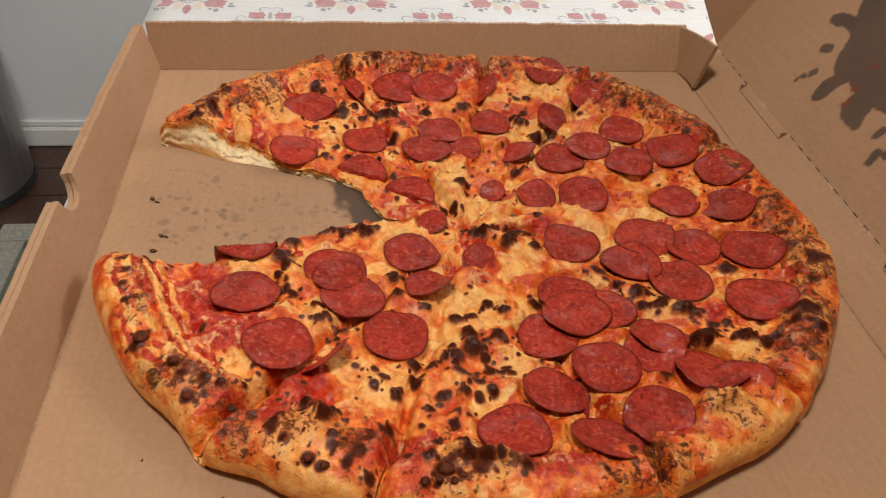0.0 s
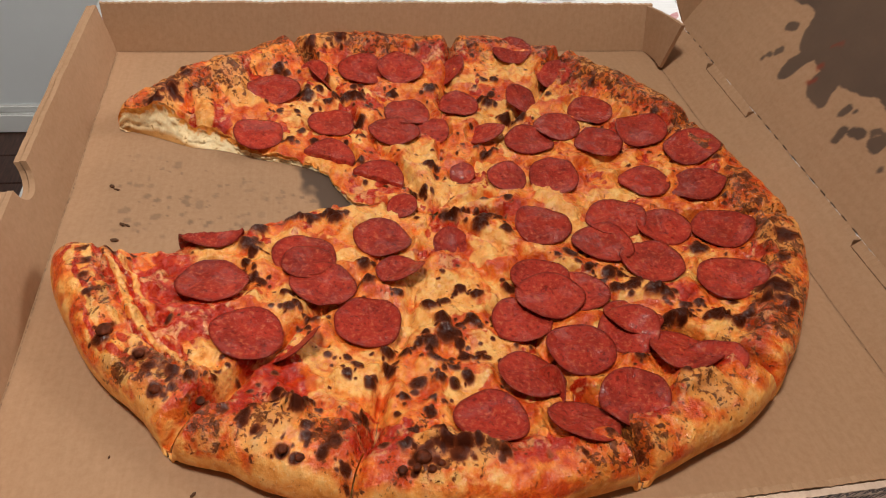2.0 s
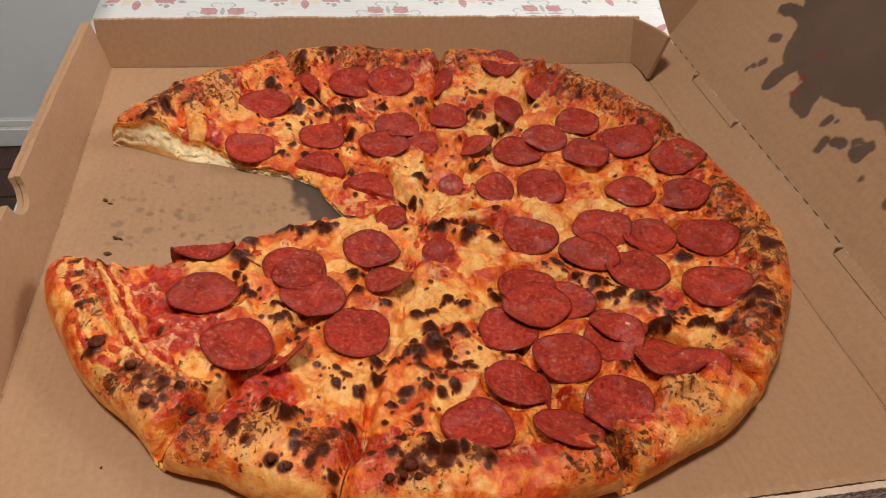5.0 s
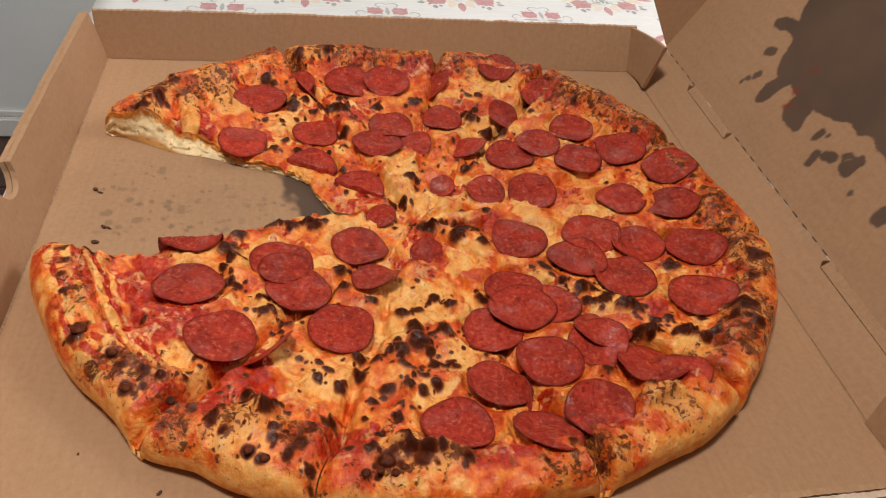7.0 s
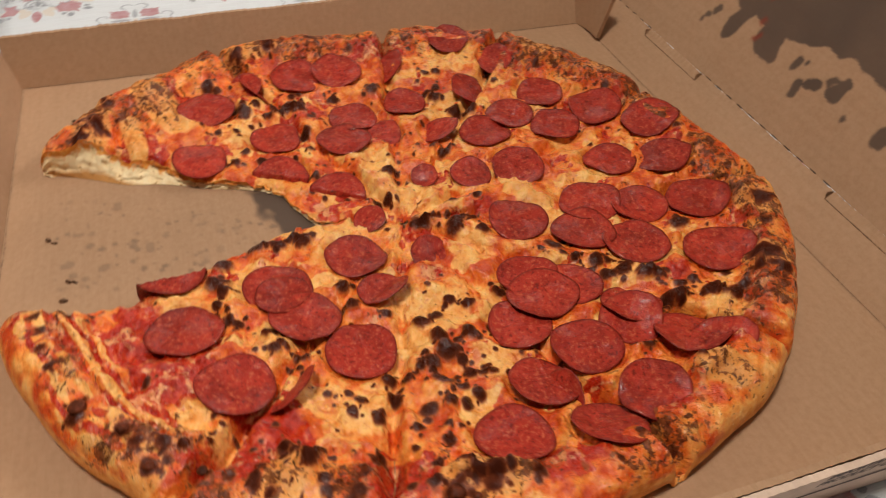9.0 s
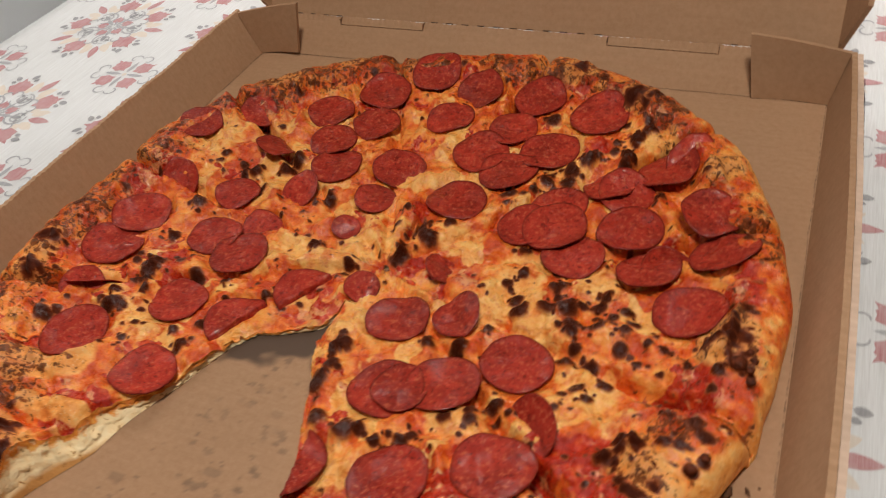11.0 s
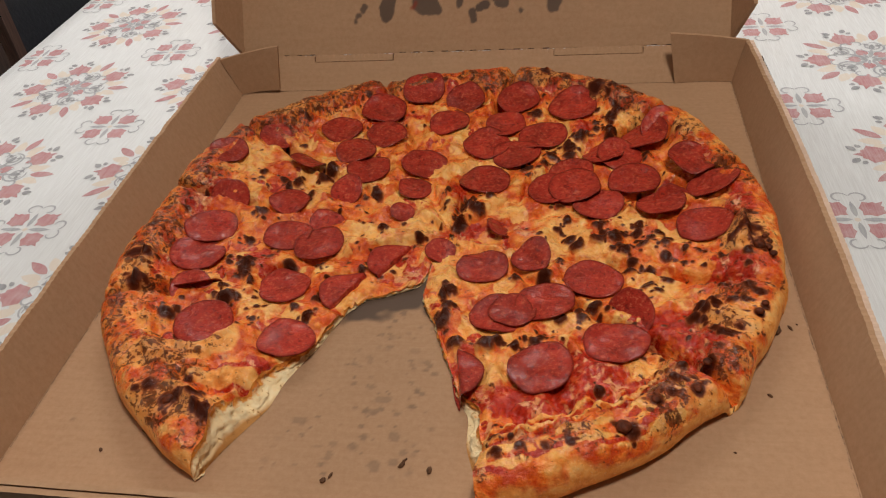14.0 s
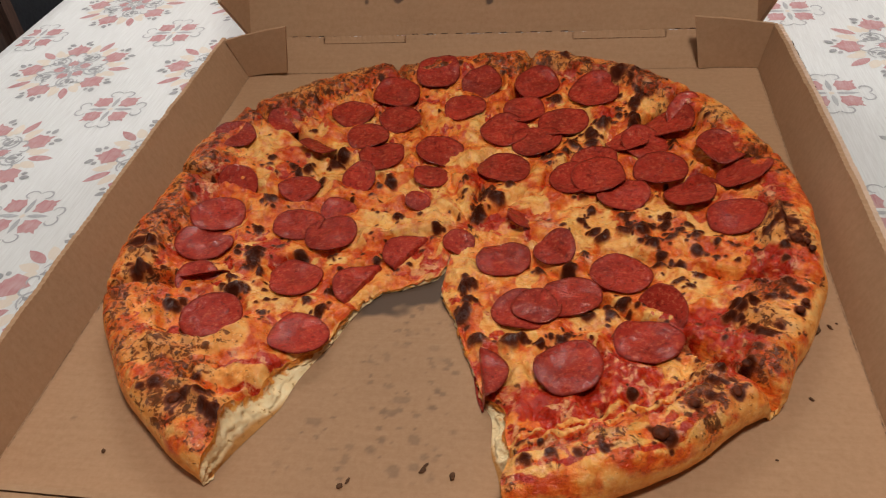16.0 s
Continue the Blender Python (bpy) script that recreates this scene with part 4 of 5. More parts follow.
# Baked bubbles and folds: a stretch of the plan, half width, height.
BUBBLES = [(1.78, -0.24, 1.78, -0.12, 0.13, 0.045, 0.30), (1.56, 0.98, 1.60, 1.04, 0.10, 0.070, 0.40), (-1.50, -1.29, -1.18, -1.12, 0.13, 0.060, 0.34), (-1.30, -1.60, -1.04, -1.64, 0.10, 0.040, 0.34),
           (-1.18, -1.42, -0.92, -1.38, 0.06, 0.035, 0.0), (0.54, 1.90, 0.58, 1.92, 0.12, 0.05, 0.25), (0.97, 1.64, 0.99, 1.70, 0.10, 0.05, 0.25), (0.80, -1.72, 0.98, -1.64, 0.08, 0.04, 0.05),
           (-1.50, 1.40, -1.42, 1.46, 0.12, 0.06, 0.25), (-1.12, 1.76, -1.02, 1.80, 0.10, 0.05, 0.20), (1.50, -0.88, 1.66, -0.98, 0.09, 0.05, 0.15), (1.40, -1.42, 1.30, -1.46, 0.08, 0.045, 0.10),
           (-1.92, -0.45, -1.86, -0.70, 0.09, 0.045, 0.20)]


def bubble(x, y):
    """Height of the bubbles, how far a place lies on one, and how scorched it is."""
    h, on, burn = np.zeros_like(x), np.zeros_like(x), np.zeros_like(x)
    for x0, y0, x1, y1, w, top, toast in BUBBLES:
        dx, dy = x1 - x0, y1 - y0
        t = np.clip(((x - x0) * dx + (y - y0) * dy) / (dx * dx + dy * dy + 1e-9), 0, 1)
        k = np.clip(1 - (np.hypot(x - x0 - t * dx, y - y0 - t * dy) / (1.25 * w)) ** 2, 0, 1)
        h, on, burn = np.maximum(h, top * k ** 0.7), np.maximum(on, k), np.maximum(burn, toast * k)
    return h, on, burn


def level(x, y):
    """The height of the topping, without its blisters."""
    r, th = np.hypot(x, y), np.arctan2(y, x)
    z = np.interp(r, [0, 0.7, 1.2, 1.6, 1.75], [0.06, 0.066, 0.086, 0.125, 0.142])
    z = z + 0.075 * np.exp(-((x - 0.85) ** 2 + (y + 1.2) ** 2) / 0.2)
    z = z + 0.045 * (fbm(x, y, 2.2, 3, 1) - 0.5) + 0.034 * (fbm(x, y, 9, 3, 2) - 0.5) + 0.014 * (fbm(x, y, 21, 2, 12) - 0.5)
    ci = crust_inner(th)
    peak = 0.082 + 0.05 * (fbm(np.cos(th) * 3, np.sin(th) * 3, 1.3, 2, 6) - 0.3)
    return z + peak * step(ci - 0.36, ci - 0.09, r)


def toppings(x, y):
    """Height with blisters, and how much crust, sauce, char and pale cheese shows at each place."""
    r, th = np.hypot(x, y), np.arctan2(y, x)
    z = level(x, y)
    ci = crust_inner(th)
    lumps = fbm(x, y, 14, 3, 11)
    inrim = step(ci - 0.58, ci - 0.28, r) * (1 - step(ci - 0.16, ci - 0.10, r))
    ridge = 1 - np.abs(2 * fbm(x, y, 11, 3, 70) - 1)
    melt = 1 - np.abs(2 * fbm(x, y, 4.5, 3, 71) - 1)
    z = z + 0.045 * (lumps - 0.5) * (0.35 * (1 - step(ci - 0.16, ci - 0.10, r)) + 0.65 * inrim) + 0.075 * (ridge - 0.75) * inrim + 0.085 * (melt - 0.75) * (1 - step(ci - 0.17, ci - 0.10, r))
    crust = step(ci - 0.03, ci + 0.10, r + 0.18 * (fbm(x, y, 8, 3, 12) - 0.5))
    ring = np.exp(-(((r - ci + 0.20) / 0.22) ** 2))
    side = 0.55 + 0.45 * np.cos(th + 0.75)
    s = fbm(x, y, 4.2, 4, 13) + 0.12 * ring * (0.55 + 0.5 * side)
    for px, py, rad, amt in ((0.60, -1.50, 0.18, 0.45), (0.84, -1.38, 0.18, 0.48), (1.10, -1.28, 0.18, 0.48), (1.42, -1.17, 0.16, 0.22), (1.30, -0.86, 0.17, 0.38), (1.62, -0.54, 0.16, 0.30), (1.80, 0.10, 0.16, 0.30),
                             (1.74, 0.80, 0.16, 0.32), (1.38, 1.30, 0.18, 0.30), (1.41, 1.52, 0.14, 0.25), (-0.87, -1.33, 0.16, 0.35), (-1.10, -1.38, 0.12, 0.25), (-1.85, 0.30, 0.16, 0.30), (-1.70, 1.15, 0.18, 0.25),
                             (-0.56, 1.87, 0.14, 0.25), (0.35, -1.38, 0.14, 0.30), (1.72, -0.48, 0.12, 0.25), (1.73, 0.42, 0.16, 0.25), (0.55, 1.85, 0.14, 0.20)):
        s = s + amt * np.exp(-((x - px) ** 2 + (y - py) ** 2) / rad ** 2)
    sauce = 0.70 * step(0.60, 0.80, s) * (1 - crust)
    sauce = np.maximum(sauce, 0.75 * step(0.64, 0.70, fbm(x, y, 17, 3, 14)) * step(0.45, 0.62, s) * (1 - crust))
    sauce = sauce * (1 - step(ci - 0.20, ci - 0.04, r))
    # Cheese and sauce lie in streaks along the crust of the slice beside the gap.
    deg = np.degrees(th)
    front = step(-82, -78, deg) * (1 - step(-50, -40, deg)) * step(ci - 0.36, ci - 0.26, r) * (1 - step(ci - 0.06, ci + 0.03, r))
    streak = np.sin(78 * r + 11 * fbm(x, y, 6, 3, 90) + 7 * fbm(x, y, 2.2, 2, 91))
    sauce = sauce * (1 - 0.85 * front) + 1.0 * front * step(0.05, 0.65, streak)
    z = z - 0.012 * sauce - 0.014 * front * streak
    pale = step(0.54, 0.66, fbm(x, y, 6.5, 3, 15)) * (1 - 0.9 * ring) * (1 - crust)
    pale = np.maximum(pale, front * step(-0.1, 0.6, -streak))
    for px, py, rad in ((0.35, -1.26, 0.16), (1.14, -1.25, 0.12), (1.27, -1.14, 0.10), (-1.62, 0.77, 0.22), (0.92, -0.24, 0.16), (0.75, 0.02, 0.16), (0.02, -0.48, 0.14), (-1.05, -0.74, 0.18), (-0.56, -0.01, 0.16), (1.20, 1.31, 0.14),
                        (1.15, 0.11, 0.16), (1.27, -0.58, 0.18), (0.64, -0.18, 0.14), (0.30, 0.30, 0.14), (0.75, -0.85, 0.16), (-0.2, 0.1, 0.2)):
        g = np.exp(-((x - px) ** 2 + (y - py) ** 2) / rad ** 2)
        pale, sauce = np.maximum(pale, 0.95 * g), sauce * (1 - 0.8 * g)
    char = np.zeros_like(x)
    wx, wy = x + 0.013 * (fbm(x, y, 34, 2, 16) - 0.5), y + 0.013 * (fbm(x, y, 34, 2, 17) - 0.5)
    lo, hi = (x.min() - 0.1, y.min() - 0.1), (x.max() + 0.1, y.max() + 0.1)
    for sx, sy, sr, sa, depth in SPOTS:
        if lo[0] < sx < hi[0] and lo[1] < sy < hi[1]:
            near = np.nonzero((np.abs(x - sx) < 2 * sr) & (np.abs(y - sy) < 2 * sr))
            dx, dy = wx[near] - sx, wy[near] - sy
            c, q = math.cos(sa), math.sin(sa)
            d = np.hypot((dx * c + dy * q) / 1.12, (dy * c - dx * q) / 0.92) / sr
            char[near] = np.maximum(char[near], (1 - step(0.35, 1.30, d)) * (0.40 + 0.60 * depth))
            z[near] = z[near] + 0.62 * sr * np.clip(1 - d * d / 1.2, 0, 1) ** 0.6
    lump, on, burn = bubble(x, y)
    z = z + lump
    crust = np.maximum(crust, 0.75 * step(0.1, 0.6, on)) * (1 - 0.8 * front)
    sauce = sauce * (1 - 0.8 * on)
    # How readily the topping scorches: along the inner side of the crust, more on one half.
    band = np.exp(-(((r - ci + 0.12) / 0.19) ** 2))
    lean = 0.5 + 0.5 * np.cos(th - 2.8)
    patch = fbm(x, y, 5.5, 3, 19)
    scorch = np.clip(band * (0.34 + 0.40 * lean) - 0.12 * (1 - band) + 1.6 * (patch - 0.5) * (0.35 + 0.65 * band) + 0.4 * (ridge - 0.75) * inrim + burn, -0.3, 0.66)
    # The sausage discs lie in shallow beds with a soft raised rim.
    base = level(x, y)
    for px, py, pr in BEDS:
        near = np.nonzero((np.abs(x - px) < pr + 0.16) & (np.abs(y - py) < pr + 0.16))
        d = np.hypot(x[near] - px, y[near] - py)
        inside = 1 - step(pr * 0.96, pr * 1.28, d)
        z[near] = z[near] * (1 - inside) + np.minimum(z[near], base[near] - 0.022) * inside + 0.006 * np.exp(-(((d - pr * 1.12) / 0.03) ** 2))
    return z, crust, sauce, char, pale, scorch


def gap_bend(r, which):
    """How the two sides of the gap close towards the middle, in degrees."""
    if which == 0:
        return np.interp(r, [0, 0.4, 0.48, 0.6, 0.8, 1.08, 1.3, 1.5], [-26, -24, -22, -20, -10, -5, -2, 0])
    return np.interp(r, [0, 0.42, 0.5, 0.6, 0.76, 0.92, 1.2, 1.68, 2.2], [14, 14, 12, 3, -8, -8, -4.5, -1, 0])


def gap_slope(r, which):
    """How far the upper rim of a bare cut stands back from its foot."""
    if which == 0:
        return 0.07 * step(1.35, 1.55, r) * (1 - step(1.80, 2.0, r))
    return 0.10 * step(1.25, 1.6, r) * (1 - step(1.85, 2.12, r))


def slice_mesh(a0, a1, open0, open1):
    """The top of one slice with its rounded rim, and its two cut sides."""
    nt = int((a1 - a0) * 5)
    th = np.radians(np.linspace(a0, a1, nt))
    inner = 170
    f = np.linspace(0.004, 1, inner) ** 0.85
    phi = np.radians(np.linspace(84, -62, 34))
    TH_, _ = np.meshgrid(th, np.arange(inner + len(phi)), indexing="ij")
    R = rim_radius(TH_)
    wr = 0.19
    rc = R - wr
    rr = np.empty_like(TH_)
    rr[:, :inner] = rc[:, :inner] * f[None]
    rr[:, inner:] = rc[:, inner:] + wr * (np.cos(phi) ** 0.65)[None]
    # Hold the sides apart by the width of the cut.
    half = 0.5 * math.radians(a1 - a0)
    mid = math.radians(a0 + a1) / 2
    rel = (TH_ - mid) / half
    apart = 0.006 * step(1.35, 1.85, rr) * np.where(rel < 0, OPEN.get(a0, 0), OPEN.get(a1, 0))
    gap = np.where(rel < 0, 0.0 if open0 else apart, 0.0 if open1 else apart)
    shift = np.abs(rel) ** 6 * np.sign(rel) * gap
    ang = TH_ - shift / np.maximum(rr, 0.05)
    wob = 0.05 * (fbm(rr * 3.1, 0 * rr + np.where(rel < 0, a0, a1) % 360, 1.0, 2, 31) - 0.5) * np.abs(rel) ** 4
    ang = ang + wob / np.maximum(rr, 0.3)
    if open0:
        ang = ang + np.radians(gap_bend(rr, 0)) * (0.5 - 0.5 * rel)
    if open1:
        ang = ang + np.radians(gap_bend(rr, 1)) * (0.5 + 0.5 * rel)
    if open0:
        ang = ang + gap_slope(rr, 0) / np.maximum(rr, 0.3) * np.clip(-rel, 0, 1) ** 3
    if open1:
        ang = ang - gap_slope(rr, 1) / np.maximum(rr, 0.3) * np.clip(rel, 0, 1) ** 3
    x, y = rr * np.cos(ang), rr * np.sin(ang)
    z, crust, sauce, char, pale, scorch = toppings(x, y)
    # The rim rounds over and under.
    zc = level(x[:, inner - 1:inner], y[:, inner - 1:inner])
    z[:, inner - 6:inner] = z[:, inner - 6:inner] * np.linspace(1, 0, 6) + zc * np.linspace(0, 1, 6)
    base = 0.072
    k = (np.sin(phi)[None] - 0)
    zr = np.where(k > 0, base + (zc - base) * np.abs(k) ** 0.8, base + k * (base / math.sin(math.radians(62))) * 1.0)
    fade = (1 - step(math.radians(0), math.radians(36), phi))[None]
    lump = 0.030 * (fbm(x[:, inner:], y[:, inner:], 7, 3, 33) - 0.5) + 0.03 * (fbm(x[:, inner:], y[:, inner:], 16, 2, 34) - 0.5) * (1 - fade)
    z[:, inner:] = np.maximum(0.004, zr + lump)
    fade = (1 - step(math.radians(0), math.radians(36), phi))[None]
    char[:, inner:] *= 1 - fade
    sauce[:, inner:] *= 1 - fade
    crust[:, inner:] = np.maximum(crust[:, inner:], fade)
    scorch[:, inner:] = scorch[:, inner:] * (1 - fade) - 0.3 * fade
    # The cut edges sink and round off.
    edge = (1 - np.abs(rel)) * half * rr
    amt = (0.050 + (0.090 * step(1.1, 1.6, rr) - 0.02 * step(1.85, 2.0, rr)) * np.where(rel < 0, OPEN.get(a0, 0), OPEN.get(a1, 0))) * 2 * fbm(rr * 4, 0 * rr + np.where(rel < 0, a0, a1) % 360, 1, 2, 35)
    if open0:
        amt = np.where(rel < 0, 0.03, amt)
    if open1:
        amt = np.where(rel > 0, 0.03, amt)
    sag = amt * np.exp(-((edge / 0.034) ** 2))
    z = np.maximum(0.004, z - sag * np.where(z > 0.05, 1, 0))
    me = (np.stack([x, y, z], -1).reshape(-1, 3) * S, grid_faces(*x.shape), dict(crust=crust.ravel(), sauce=sauce.ravel(), char=char.ravel(), pale=pale.ravel(), scorch=scorch.ravel()))
    sides = []
    for row, sgn in ((0, 1), (-1, -1)):
        ex, ey, ez = x[row], y[row], z[row]
        rows = []
        lay = []
        t = (-math.sin(th[row]), math.cos(th[row]))
        bare = open0 if row == 0 else open1
        for q in np.linspace(0, 1, 16):
            zz = 0.003 + (ez - 0.003) * q
            o = sgn * (0.075 * (fbm(rr[row] * 16, 0 * ez + q * 4.2, 1.6, 4, 50) - 0.40) * math.sin(math.pi * q)) * (1 if bare else 0.2)
            o = o - sgn * (gap_slope(rr[row], 0 if row == 0 else 1) * (1 - q) ** 1.5 if bare else 0)
            rows.append(np.stack([ex + t[0] * o, ey + t[1] * o, zz], -1))
            lay.append(np.full(len(ex), q) + 0.16 - 0.26 * step(1.5, 1.85, rr[row]))
        v = np.stack(rows, 1)
        sides.append((v.reshape(-1, 3) * S, grid_faces(v.shape[0], v.shape[1]), dict(layer=np.stack(lay, 1).ravel())))
    return me, sides


SLICES = []
for k, (a0, a1) in enumerate(zip(CUTS, CUTS[1:])):
    top, sides = slice_mesh(a0, a1, k == 0, k == len(CUTS) - 2)
    mid = math.radians(a0 + a1) / 2
    beside = "beside the gap" if k in (0, len(CUTS) - 2) else ("with a heavily charred crust" if 100 < a0 < 205 else "with a blistered golden crust")
    sl = thing("pizza_slice", U(1.2 * math.cos(mid), 1.2 * math.sin(mid), 0.0), f"baked pepperoni pizza slice {beside}, in the box", "pizza slice", "slices of the pizza")
    put("topped_crust", mesh_of("topped_crust", top[0], top[1], TOPPING, True, top[2]), sl, "blistered cheese and sauce on golden crust")
    for s_ in sides:
        put("cut_side", mesh_of("cut_side", s_[0], s_[1], BREAD, True, s_[2]), sl, "pale airy bread crumb")
    SLICES.append((a0, a1, sl))


def slice_of(x, y):
    a = math.degrees(math.atan2(y, x))
    for a0, a1, sl in SLICES:
        if a0 <= a < a1 or a0 <= a + 360 < a1:
            return sl
    return SLICES[0][2] if x > -0.1 else SLICES[-1][2]


PLACED = []


def pepperoni(x, y, r, fold=None, amount=0.0, tilt=(0.0, 0.0), dark=False, lift=0.0, hang=None, stand=None):
    """A thin cupped disc on the topping. fold: the direction of a crease past which it bends up by amount degrees."""
    rnd = random.Random(int(1000 * x) * 31 + int(1000 * y))
    r = 0.96 * r
    nr, na = 11, 40
    a = np.linspace(0, 2 * np.pi, na, endpoint=False)
    q = np.linspace(0, 1, nr) ** 0.8
    ph = [rnd.uniform(0, 6.28) for _ in range(4)]
    wob = 1 + 0.035 * np.sin(2 * a + ph[0]) + 0.018 * np.sin(3 * a + ph[1]) + 0.008 * np.sin(7 * a + ph[2])
    Q, A = np.meshgrid(q, a, indexing="ij")
    W = np.broadcast_to(wob, Q.shape)
    lx, ly = r * Q * W * np.cos(A), r * Q * W * np.sin(A)
    cup = 0.03 * r * Q ** 3 + 0.05 * r * Q ** 2 * np.sin(2 * A + ph[3]) + 0.05 * r * Q ** 4 * np.sin(3 * A + ph[0])
    cup = cup + 0.035 * r * (fbm(lx * 9 + x * 7, ly * 9 + y * 5, 1, 3, 60) - 0.5) * 2
    if fold is not None:
        c, s = math.cos(radians(fold)), math.sin(radians(fold))
        across, along = -s * lx + c * ly, c * lx + s * ly
        bend = np.clip(across + 0.15 * r, 0, None)
        ang = radians(amount) * step(0, 0.35 * r, bend)
        across2 = np.where(bend > 0, across - bend + bend * np.cos(ang), across)
        cup = cup + bend * np.sin(ang)
        lx, ly = c * along - s * across2, s * along + c * across2
    if stand is not None:
        # Leaning on edge in a cut, its lower part sunk in the cheese.
        c, s = math.cos(radians(stand[0])), math.sin(radians(stand[0]))
        across, along = -s * lx + c * ly, c * lx + s * ly
        cup = cup + across * math.sin(radians(stand[1]))
        across = across * math.cos(radians(stand[1]))
        lx, ly = c * along - s * across, s * along + c * across
    cup = cup + tilt[0] * lx + tilt[1] * ly
    gx, gy = x + lx, y + ly
    e = 0.7 * r
    hx0, hx1, hy0, hy1, mean = (float(q) for q in level(np.array([x - e, x + e, x, x, x]), np.array([y, y, y - e, y + e, y])))
    slope = [0.7 * min(0.35, max(-0.35, q)) for q in ((hx1 - hx0) / (2 * e), (hy1 - hy0) / (2 * e))]
    mean = max(mean, (hx0 + hx1 + hy0 + hy1) / 4)
    ground = mean + slope[0] * (gx - x) + slope[1] * (gy - y)
    over = sum(1 for px, py, pr in PLACED if math.hypot(px - x, py - y) < 0.8 * (pr + r))
    PLACED.append((x, y, r))
    zz = 0.30 * ground + 0.70 * level(gx, gy) + cup - 0.006 + 0.006 * min(over, 3) + lift
    if hang is not None:
        # Past the cut edge it hangs down.
        c, s, edge = hang
        d = gx * c + gy * s - edge
        past = np.clip(d, 0, None)
        zz = np.where(past > 0, np.maximum(0.012, zz - past * 1.5), zz)
        gx, gy = gx - c * past * 0.82, gy - s * past * 0.82
    th = 0.006
    top = np.stack([gx, gy, zz], -1)
    low = np.stack([gx, gy, zz - th], -1)
    v = np.concatenate([top.reshape(-1, 3), low.reshape(-1, 3)]) * S
    n = nr * na
    k = np.arange(n).reshape(nr, na)
    k2 = np.concatenate([k, k[:, :1]], 1)
    f = np.stack([k2[:-1, :-1], k2[1:, :-1], k2[1:, 1:], k2[:-1, 1:]], -1).reshape(-1, 4)
    f = np.concatenate([f, f[:, ::-1] + n])
    rim = np.stack([k2[-1, :-1], k2[-1, :-1] + n, k2[-1, 1:] + n, k2[-1, 1:]], -1)
    f = np.concatenate([f, rim])
    e = step(0.86, 1.0, Q).ravel()
    me = mesh_of("pepperoni", v, f, PEPPERONI_DARK if dark else PEPPERONI, True, dict(edge=np.concatenate([e, e])))
    return put("pepperoni", me, slice_of(x, y))


for row in DISCS_A + DISCS_B:
    pepperoni(*row)
for x, y, r, odd in ODD_DISCS:
    pepperoni(x, y, r, **odd)


def char_blister(x, y, r):
    """A raised black bubble on the crust."""
    bm = bmesh.new()
    bmesh.ops.create_icosphere(bm, subdivisions=3, radius=1)
    z = float(level(np.array([x]), np.array([y]))[0])
    for v in bm.verts:
        k = 1 + 0.22 * noise.noise(v.co * 1.6 + Vector((x * 9, y * 9, 0)))
        k *= 0.8
        v.co = Vector(((x + v.co.x * r * k) * S, (y + v.co.y * r * k) * S, (z - 0.010 + v.co.z * 0.62 * r * k) * S))
    return part("char_blister", bm, CHAR, slice_of(x, y), smooth=True)


for row in ((1.02, -1.68, 0.046), (1.84, -0.33, 0.045), (1.18, -1.51, 0.03), (1.38, -1.42, 0.03), (1.45, -1.23, 0.028), (1.73, -0.68, 0.034), (1.77, -0.39, 0.026), (1.75, -0.89, 0.028), (1.79, -0.82, 0.024),
            (-1.25, -1.62, 0.04), (-1.57, -0.92, 0.034), (1.90, -0.42, 0.026), (1.89, -0.36, 0.022), (1.90, -0.30, 0.024), (1.88, -0.26, 0.022)):
    char_blister(*row)


def crumb(x, y, r, long=1.0, z=0.0, mat=None, label="small dark brown crumb on the box floor"):
    r = 0.6 * r
    bm = bmesh.new()
    bmesh.ops.create_icosphere(bm, subdivisions=2, radius=1)
    yaw = 7 * x + 3 * y
    for v in bm.verts:
        k = 1 + 0.5 * noise.noise(v.co * 2 + Vector((x * 9, y * 9, 0)))
        p = Vector((v.co.x * r * k * long, v.co.y * r * k, (v.co.z + 0.72) * r * k * 0.7))
        p.rotate(Euler((0, 0, yaw)))
        v.co = p * S
    ob = part("crumb", bm, mat or CRUMB, None, smooth=True)
    ob.location = U(x, y, z + 0.001)
    return tagged(ob, label, "crumb", "crumbs in the box")


for row in ((-1.41, -1.64, 0.045, 1.4), (-0.03, -1.79, 0.018, 1.8), (0.11, -1.81, 0.022, 1.6), (-0.40, -1.90, 0.022, 1.2), (1.96, -0.77, 0.013, 2.4), (1.88, -0.80, 0.045, 1.2),
            (1.77, -1.26, 0.013, 1.9), (-1.62, -1.79, 0.016, 1.4), (-0.37, -1.87, 0.012, 2.6), (-0.02, -1.76, 0.012, 2.8), (2.0, -0.74, 0.008, 1.5), (1.55, -1.62, 0.008, 1.5)):
    crumb(*row)

# ---- round the table ----
chair = thing("chair", U(-6.4, 6.4, FLOOR_Z), "black leather dining chair with a dark wood frame", "chair")
bm = box_bm(U(-6.5, 4.75, -2.2), U(-6.0, 8.2, 2.2), 0.02)
for v in bm.verts:
    v.co.x -= 0.22 * (v.co.z + 2.2 * S)
part("backrest", bm, LEATHER, chair)
part("seat", box_bm(U(-6.0, 4.7, -3.0), U(-4.0, 8.2, -2.5), 0.02), LEATHER, chair)
for y in (4.35, 8.25):
    part("back_post", box_bm(U(-6.55, y, FLOOR_Z), U(-6.05, y + 0.35, 2.3), 0.01), DARK_WOOD, chair)
    part("leg", box_bm(U(-4.4, y, FLOOR_Z), U(-4.0, y + 0.35, -3.0), 0.008), DARK_WOOD, chair)

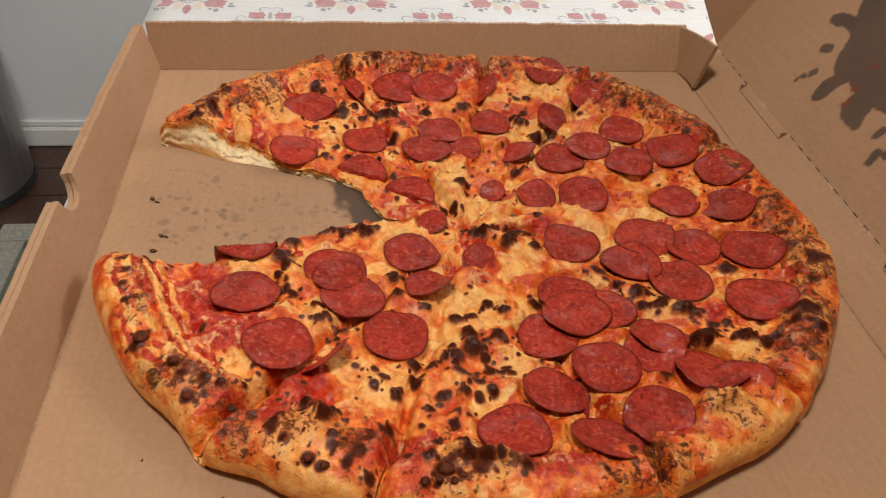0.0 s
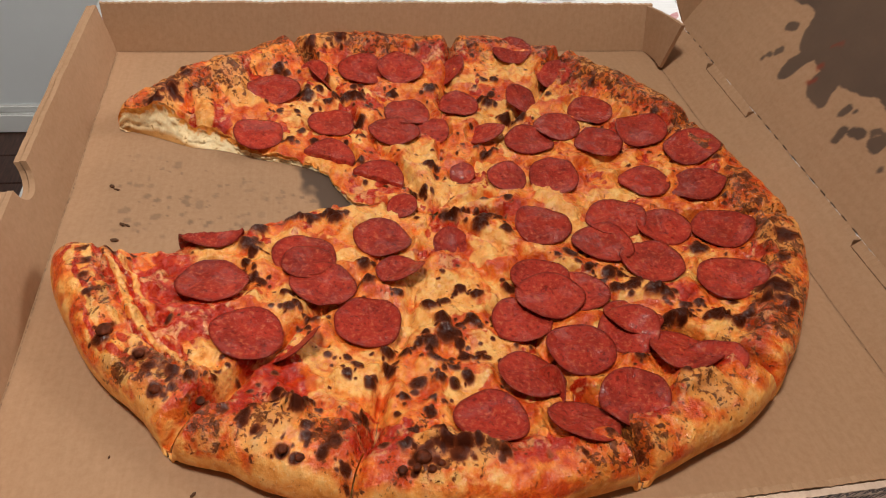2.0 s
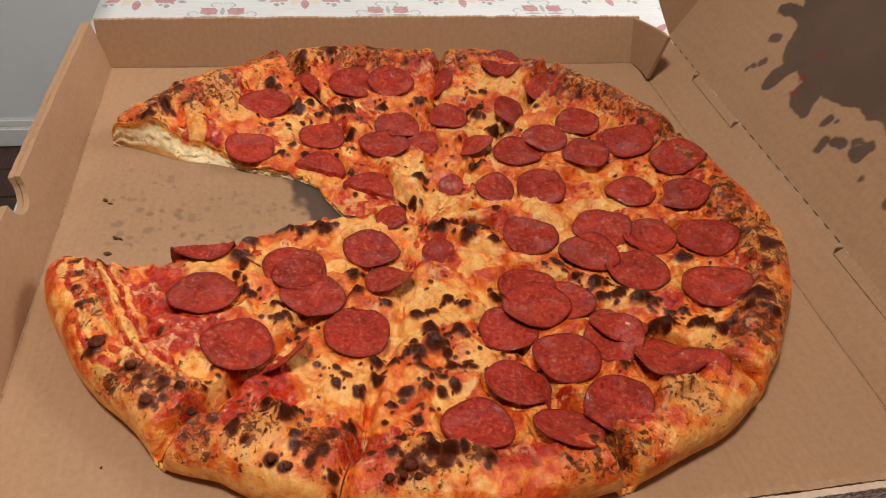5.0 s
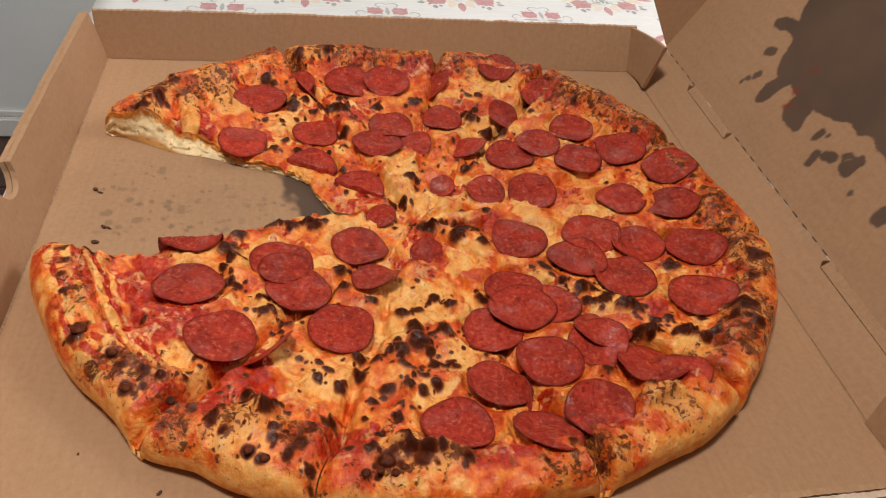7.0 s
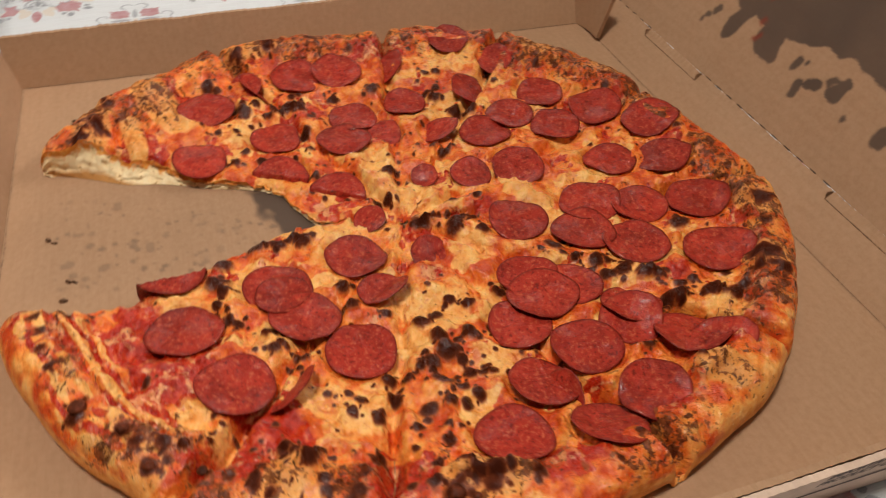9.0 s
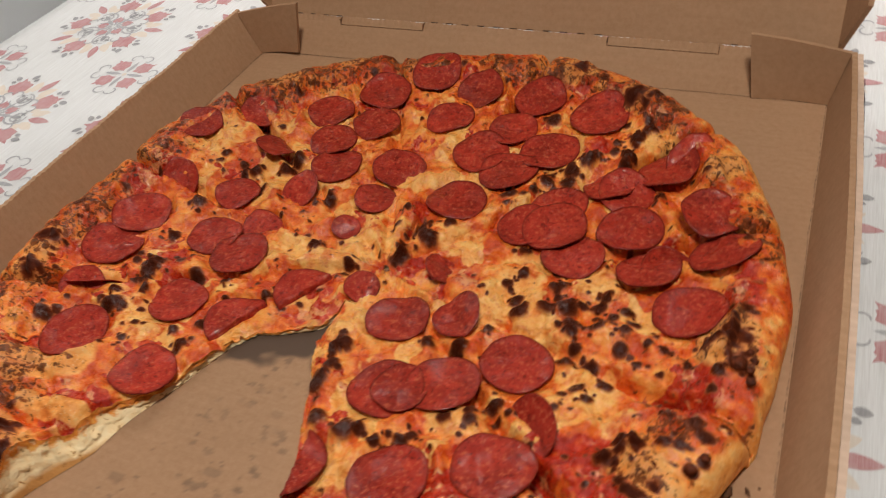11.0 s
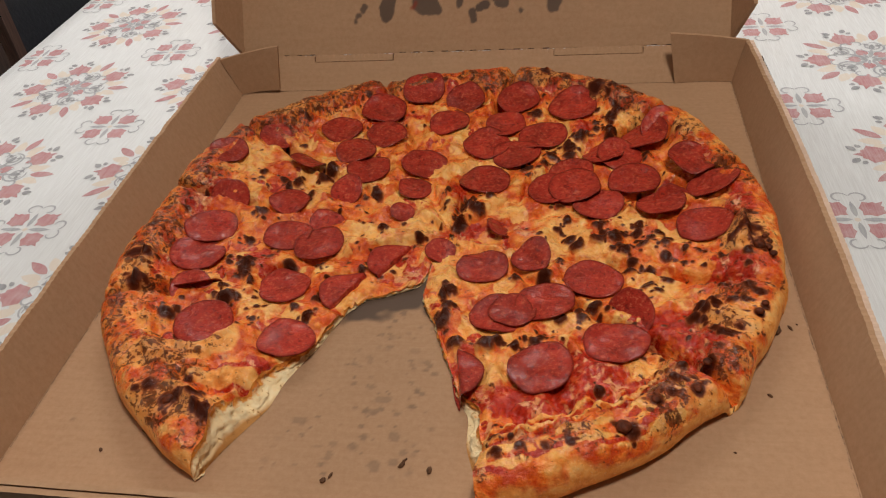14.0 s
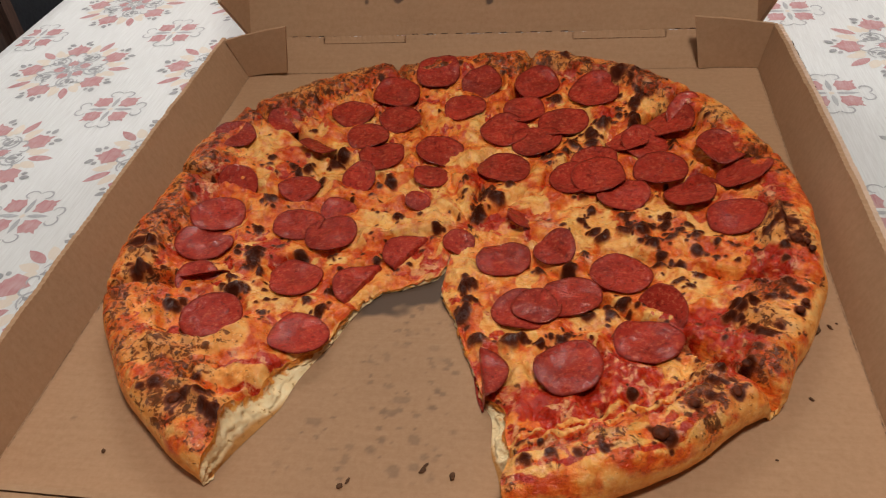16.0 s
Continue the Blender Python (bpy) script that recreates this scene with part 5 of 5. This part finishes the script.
can = thing("trash_can", U(-10.75, -8.45, FLOOR_Z), "brushed steel trash can with a black lid on the floor", "trash can")


def tube(x, y, z0, z1, r0, r1, mat, name, parent):
    bm = bmesh.new()
    bmesh.ops.create_cone(bm, cap_ends=True, segments=48, radius1=r0 * S, radius2=r1 * S, depth=(z1 - z0) * S, matrix=Matrix.Translation(U(x, y, (z0 + z1) / 2)))
    bmesh.ops.bevel(bm, geom=[e for e in bm.edges if abs(e.verts[0].co.z - e.verts[1].co.z) < 1e-5], offset=0.004, segments=2, affect="EDGES")
    return part(name, bm, mat, parent, smooth=False)


tube(-10.75, -8.45, FLOOR_Z, FLOOR_Z + 0.18, 1.32, 1.32, BLACK_PLASTIC, "base_ring", can)
tube(-10.75, -8.45, FLOOR_Z + 0.18, -4.3, 1.3, 1.3, STEEL, "body", can)
tube(-10.75, -8.45, -4.3, -3.6, 1.33, 1.25, BLACK_PLASTIC, "lid", can)

rug = thing("rug", U(-6, -5, FLOOR_Z), "grey-green patterned woven rug with a pale border", "rug")
RX0, RX1, RY0, RY1 = -9.3, -1.5, -7.3, -1.0
for lo, hi in (((RX0, RY0), (RX0 + 0.55, RY1)), ((RX1 - 0.55, RY0), (RX1, RY1)), ((RX0 + 0.55, RY0), (RX1 - 0.55, RY0 + 0.55)), ((RX0 + 0.55, RY1 - 0.55), (RX1 - 0.55, RY1))):
    part("border", box_bm(U(*lo, FLOOR_Z), U(*hi, FLOOR_Z + 0.09), 0.002), RUG_LIGHT, rug)
part("field", box_bm(U(RX0 + 0.55, RY0 + 0.55, FLOOR_Z), U(RX1 - 0.55, RY1 - 0.55, FLOOR_Z + 0.085)), RUG_DARK, rug)

# Floor planks, running along the far wall.
plank = box_bm(U(-0.49, -5.98, -0.06), U(0.49, 5.98, 0), 0.0015)
plank_mesh = bpy.data.meshes.new("plank")
plank.to_mesh(plank_mesh), plank.free()
plank_mesh.materials.append(WOOD_FLOOR)
for i in range(47):
    for j in range(-3, 2):
        ob = new("plank", plank_mesh)
        ob.parent = floor
        ob.location = U(WX0 + 0.5 + i, 1 + 12 * j + (i * 5 % 12) - 6, FLOOR_Z)
